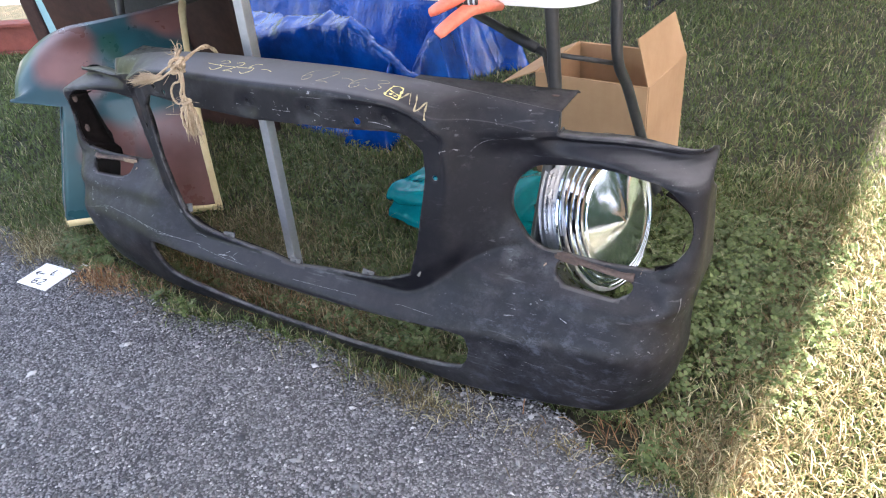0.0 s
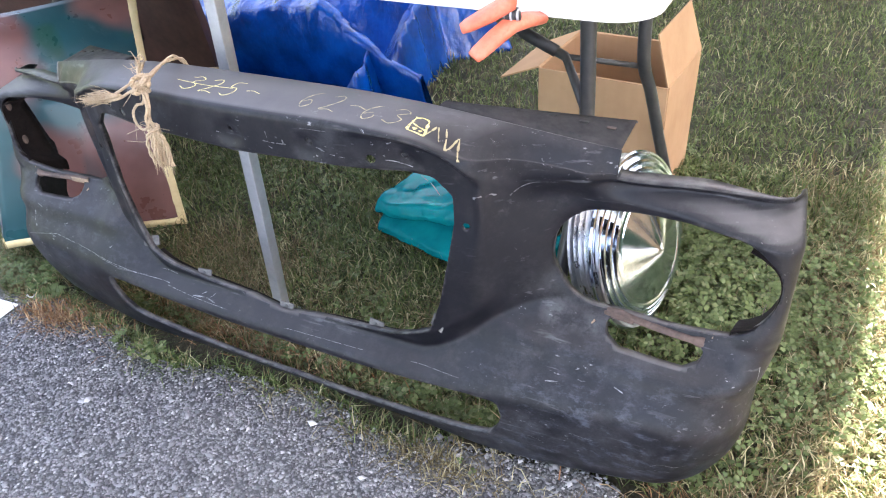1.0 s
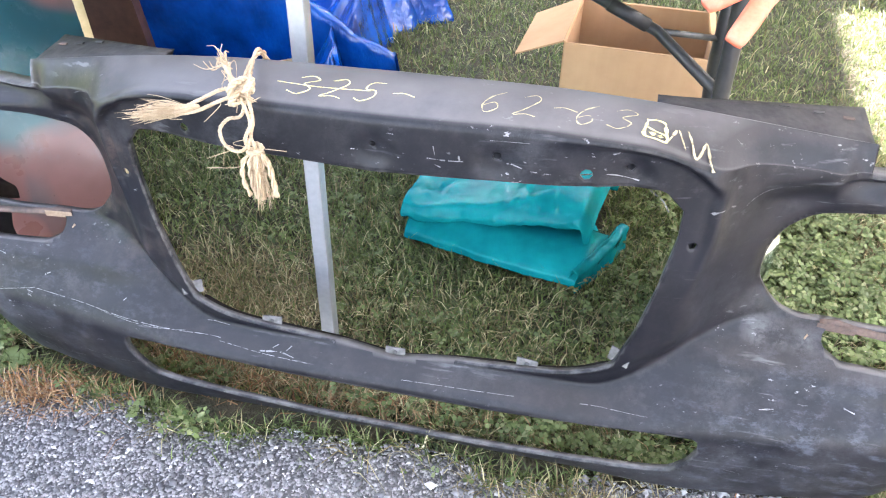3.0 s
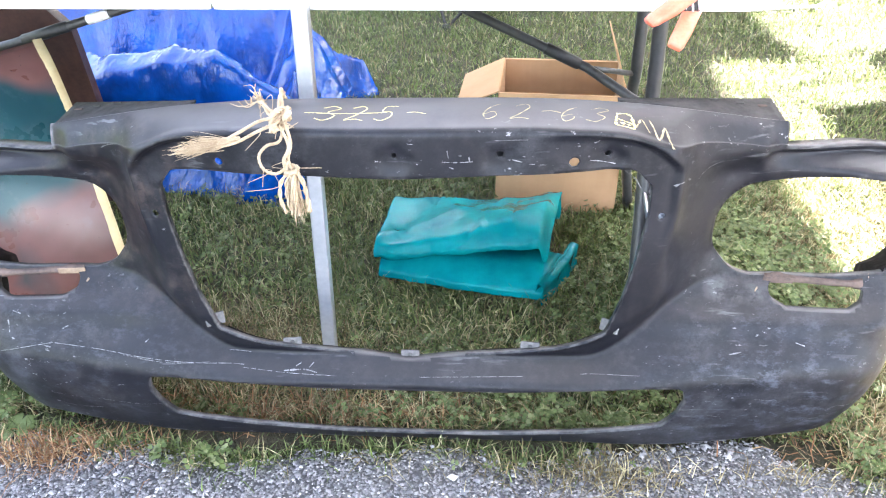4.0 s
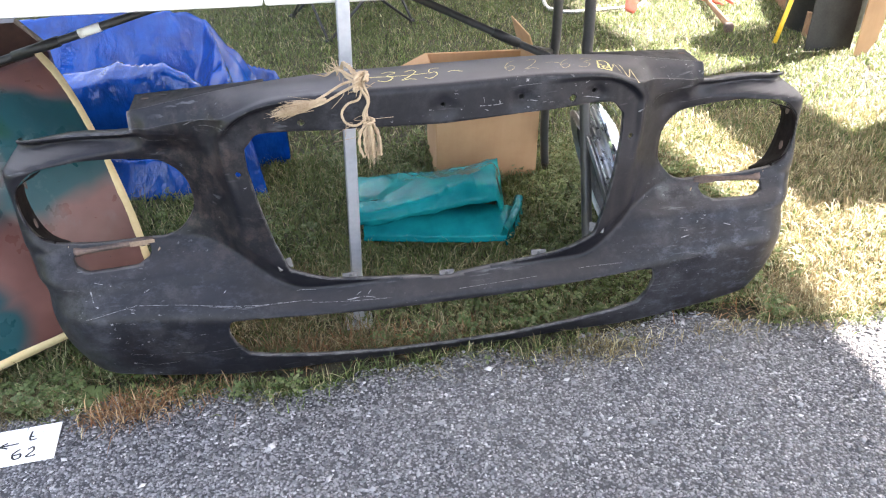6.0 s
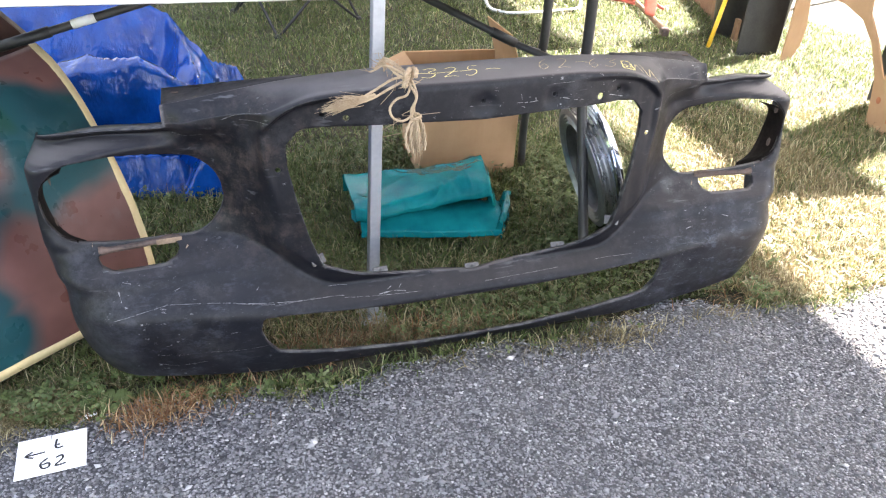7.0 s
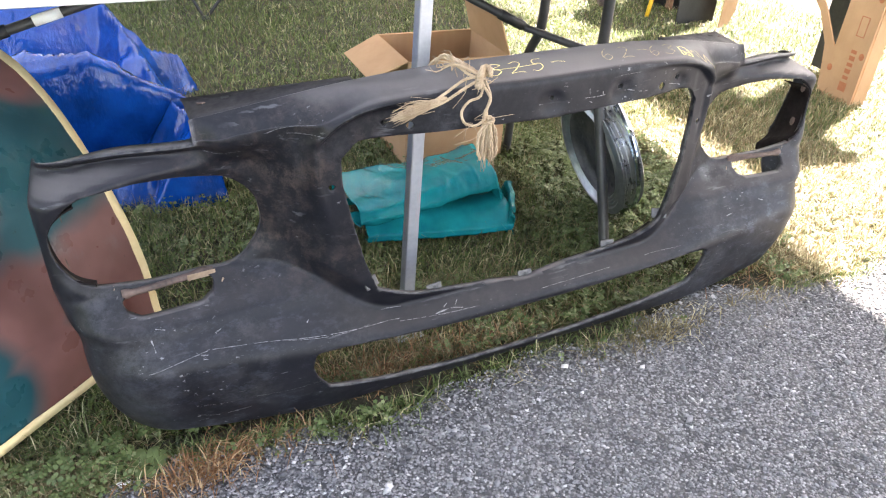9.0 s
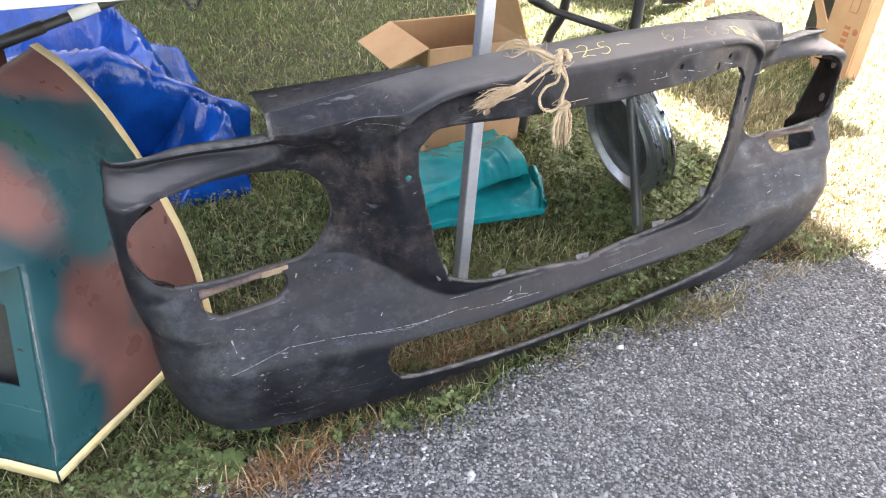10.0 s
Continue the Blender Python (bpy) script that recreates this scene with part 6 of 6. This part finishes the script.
def mid_bed(p):
    return patchy(4.2, 0.15, 0.7)(p) & (rng.uniform(0, 1, len(p)) < 0.25 + 0.75 * sstep(-0.1, 0.25, p[:, 0]))


clover("clover", 15000, 0.25, 1.6, 0.1, 1.4, right_bed, 0.0105, "clover leaves growing through the lawn")
clover("clover", 11000, -0.9, 1.1, 0.05, 1.4, mid_bed, 0.0092, "scattered clover between the grass blades")
clover("clover", 5200, -1.25, 0.9, -0.08, 0.09, patchy(6.0, -0.25, 2.1), 0.0085, "low weeds along the asphalt edge")


def tuft(cx, cy, rx, ry, n):
    p = np.stack([rng.normal(cx, rx, n), rng.normal(cy, ry, n)], 1)
    return p


dry = np.concatenate([tuft(-1.02, -0.01, 0.14, 0.035, 1500), tuft(-0.50, 0.0, 0.16, 0.02, 350), tuft(-0.86, 0.02, 0.10, 0.03, 500), tuft(-1.02, 0.03, 0.10, 0.05, 1500), tuft(-0.22, 0.10, 0.24, 0.04, 1200),
                      tuft(0.72, 0.0, 0.16, 0.03, 400), tuft(0.95, 0.06, 0.07, 0.05, 1200), tuft(0.35, -0.04, 0.07, 0.02, 500), tuft(-0.45, 0.30, 0.15, 0.10, 3000), tuft(-0.02, 0.26, 0.28, 0.10, 1500), tuft(0.12, 0.08, 0.34, 0.03, 600)])
dry = dry[((np.abs(dry[:, 0] + 0.905) > 0.085) | (dry[:, 1] > -0.02)) & clear_of_panel(dry)]
blades("dry_grass", DRY, dry, 0.040, 0.0020, 1.22, "tangled dry brown grass on the lawn edge", "grass", 0.012)
blades("dry_grass", DRY, field(12000, -1.6, 1.7, -0.08, 1.3), 0.05, 0.0017, 1.22, "dry straw lying in the lawn", "grass", 0.016)
blades("dry_grass", DRY, field(6000, -1.6, 3.6, 1.3, 4.2), 0.05, 0.003, 1.22, "dry straw lying in the lawn", "grass", 0.02)
blades("dry_grass", DRY, field(9000, 0.92, 1.75, -0.12, 1.0), 0.042, 0.0032, 1.22, "bleached straw matted on the sunlit lawn edge", "grass", 0.02)
blades("dry_grass", DRY, field(26000, 0.85, 3.6, -0.1, 1.4), 0.045, 0.0026, 1.2, "bleached straw in the sunlit lawn", "grass", 0.014)
rim_x = rng.uniform(-1.3, 1.2, 2400)
rim_x = np.where((rim_x > 0.36) & (rim_x < 0.80), rim_x - 1.2, rim_x)
blades("grass", GRASS, np.stack([rim_x, edge_y(rim_x) - rng.exponential(0.014, 2400) + 0.014], 1), 0.040, 0.0028, 1.15, "coarse grass hanging over the asphalt edge", "grass", 0.004)
blades("dry_grass", RUSSET, np.concatenate([tuft(-0.71, -0.040, 0.050, 0.022, 420), tuft(-0.60, -0.02, 0.06, 0.02, 160), tuft(0.86, 0.04, 0.10, 0.03, 160), tuft(-0.25, 0.09, 0.22, 0.03, 600)]), 0.048, 0.0024, 1.22, "matted russet straw at the lawn edge", "grass", 0.012)
stars = [(0.36, -0.075), (0.44, -0.06), (0.71, -0.05), (0.80, -0.02), (0.16, -0.04), (0.93, 0.0), (-0.42, -0.06), (1.02, 0.06)]
blades("dry_grass", DRY, np.concatenate([tuft(x, y, 0.016, 0.010, 26) for x, y in stars]), 0.055, 0.0022, 1.25, "splayed pale straw tufts on the asphalt edge", "grass", 0.008)
lit_x = rng.uniform(-0.1, 0.5, 160)
blades("dry_grass", DRY, np.stack([lit_x, edge_y(lit_x) - rng.exponential(0.02, 160)], 1), 0.06, 0.0022, 1.25, "long pale straws on the asphalt edge", "grass", 0.006)


def chips(name, xy, size, label):
    """Angular loose chippings, joined."""
    k = len(xy)
    base = np.array([(1, 0, 0), (-1, 0, 0), (0, 1, 0), (0, -1, 0), (0, 0, 1), (0, 0, -1)], float)
    tri = [(0, 2, 4), (2, 1, 4), (1, 3, 4), (3, 0, 4), (2, 0, 5), (1, 2, 5), (3, 1, 5), (0, 3, 5)]
    s = size * rng.lognormal(0, 0.42, k)
    v = base[None] * rng.uniform(0.55, 1.25, (k, 6, 1)) * s[:, None, None] * np.array([1.15, 0.72, 0.5])
    a = rng.uniform(0, 2 * math.pi, k)
    c, sn = np.cos(a), np.sin(a)
    x = v[:, :, 0] * c[:, None] - v[:, :, 1] * sn[:, None] + rng.normal(0, 0.15, (k, 6)) * s[:, None]
    y = v[:, :, 0] * sn[:, None] + v[:, :, 1] * c[:, None]
    out = np.stack([x + xy[:, 0:1], y + xy[:, 1:2], v[:, :, 2] + 0.25 * s[:, None]], -1)
    me = bpy.data.meshes.new(name)
    me.vertices.add(6 * k)
    me.vertices.foreach_set("co", out.reshape(-1))
    idx = (np.arange(k)[:, None, None] * 6 + np.array(tri)[None]).reshape(-1)
    me.loops.add(24 * k)
    me.loops.foreach_set("vertex_index", idx.astype(np.int32))
    me.polygons.add(8 * k)
    me.polygons.foreach_set("loop_start", (np.arange(8 * k) * 3).astype(np.int32))
    me.update(calc_edges=True)
    me.validate()
    return tagged(part(name, me, CHIPS), label, "gravel", kind="stuff")


cx_ = rng.uniform(-1.6, 1.6, 95000)
cy_ = edge_y(cx_) - rng.uniform(0.0, 1.0, 95000) ** 1.15 * 1.15
bare = (np.abs(cx_ + 0.905) > 0.070) | (np.abs(cy_ + 0.103) > 0.062)      # none on the card
cx_, cy_ = cx_[bare], cy_[bare]
chips("chippings", np.stack([cx_, cy_], 1), 0.0029, "grey stone chippings set in the asphalt")

litter = thing("paper_scrap", "small white paper scrap lying in dry grass", "litter", pose(-0.842, -0.012, 0.006, 4, 3, 30))
part("scrap", slab(0.022, 0.014, 0.0015, 0.0004, 1), PAPER, litter)
weed = thing("broad_leaf_weed", "small broad-leaved green weed beside the panel", "plant", pose(-0.80, 0.015, 0.0))
for k in range(9):
    a = k * 2.4
    wv = []
    for r, w, h in ((0.0, 0.002, 0.004), (0.012, 0.007, 0.012), (0.026, 0.010, 0.016), (0.036, 0.006, 0.014), (0.042, 0.0005, 0.010)):
        for sg in (-1, 1):
            wv.append((r * math.cos(a) - sg * w * math.sin(a), r * math.sin(a) + sg * w * math.cos(a), h))
    part("leaf", (wv, [(2 * i, 2 * i + 1, 2 * i + 3, 2 * i + 2) for i in range(4)]), CLOVER, weed)
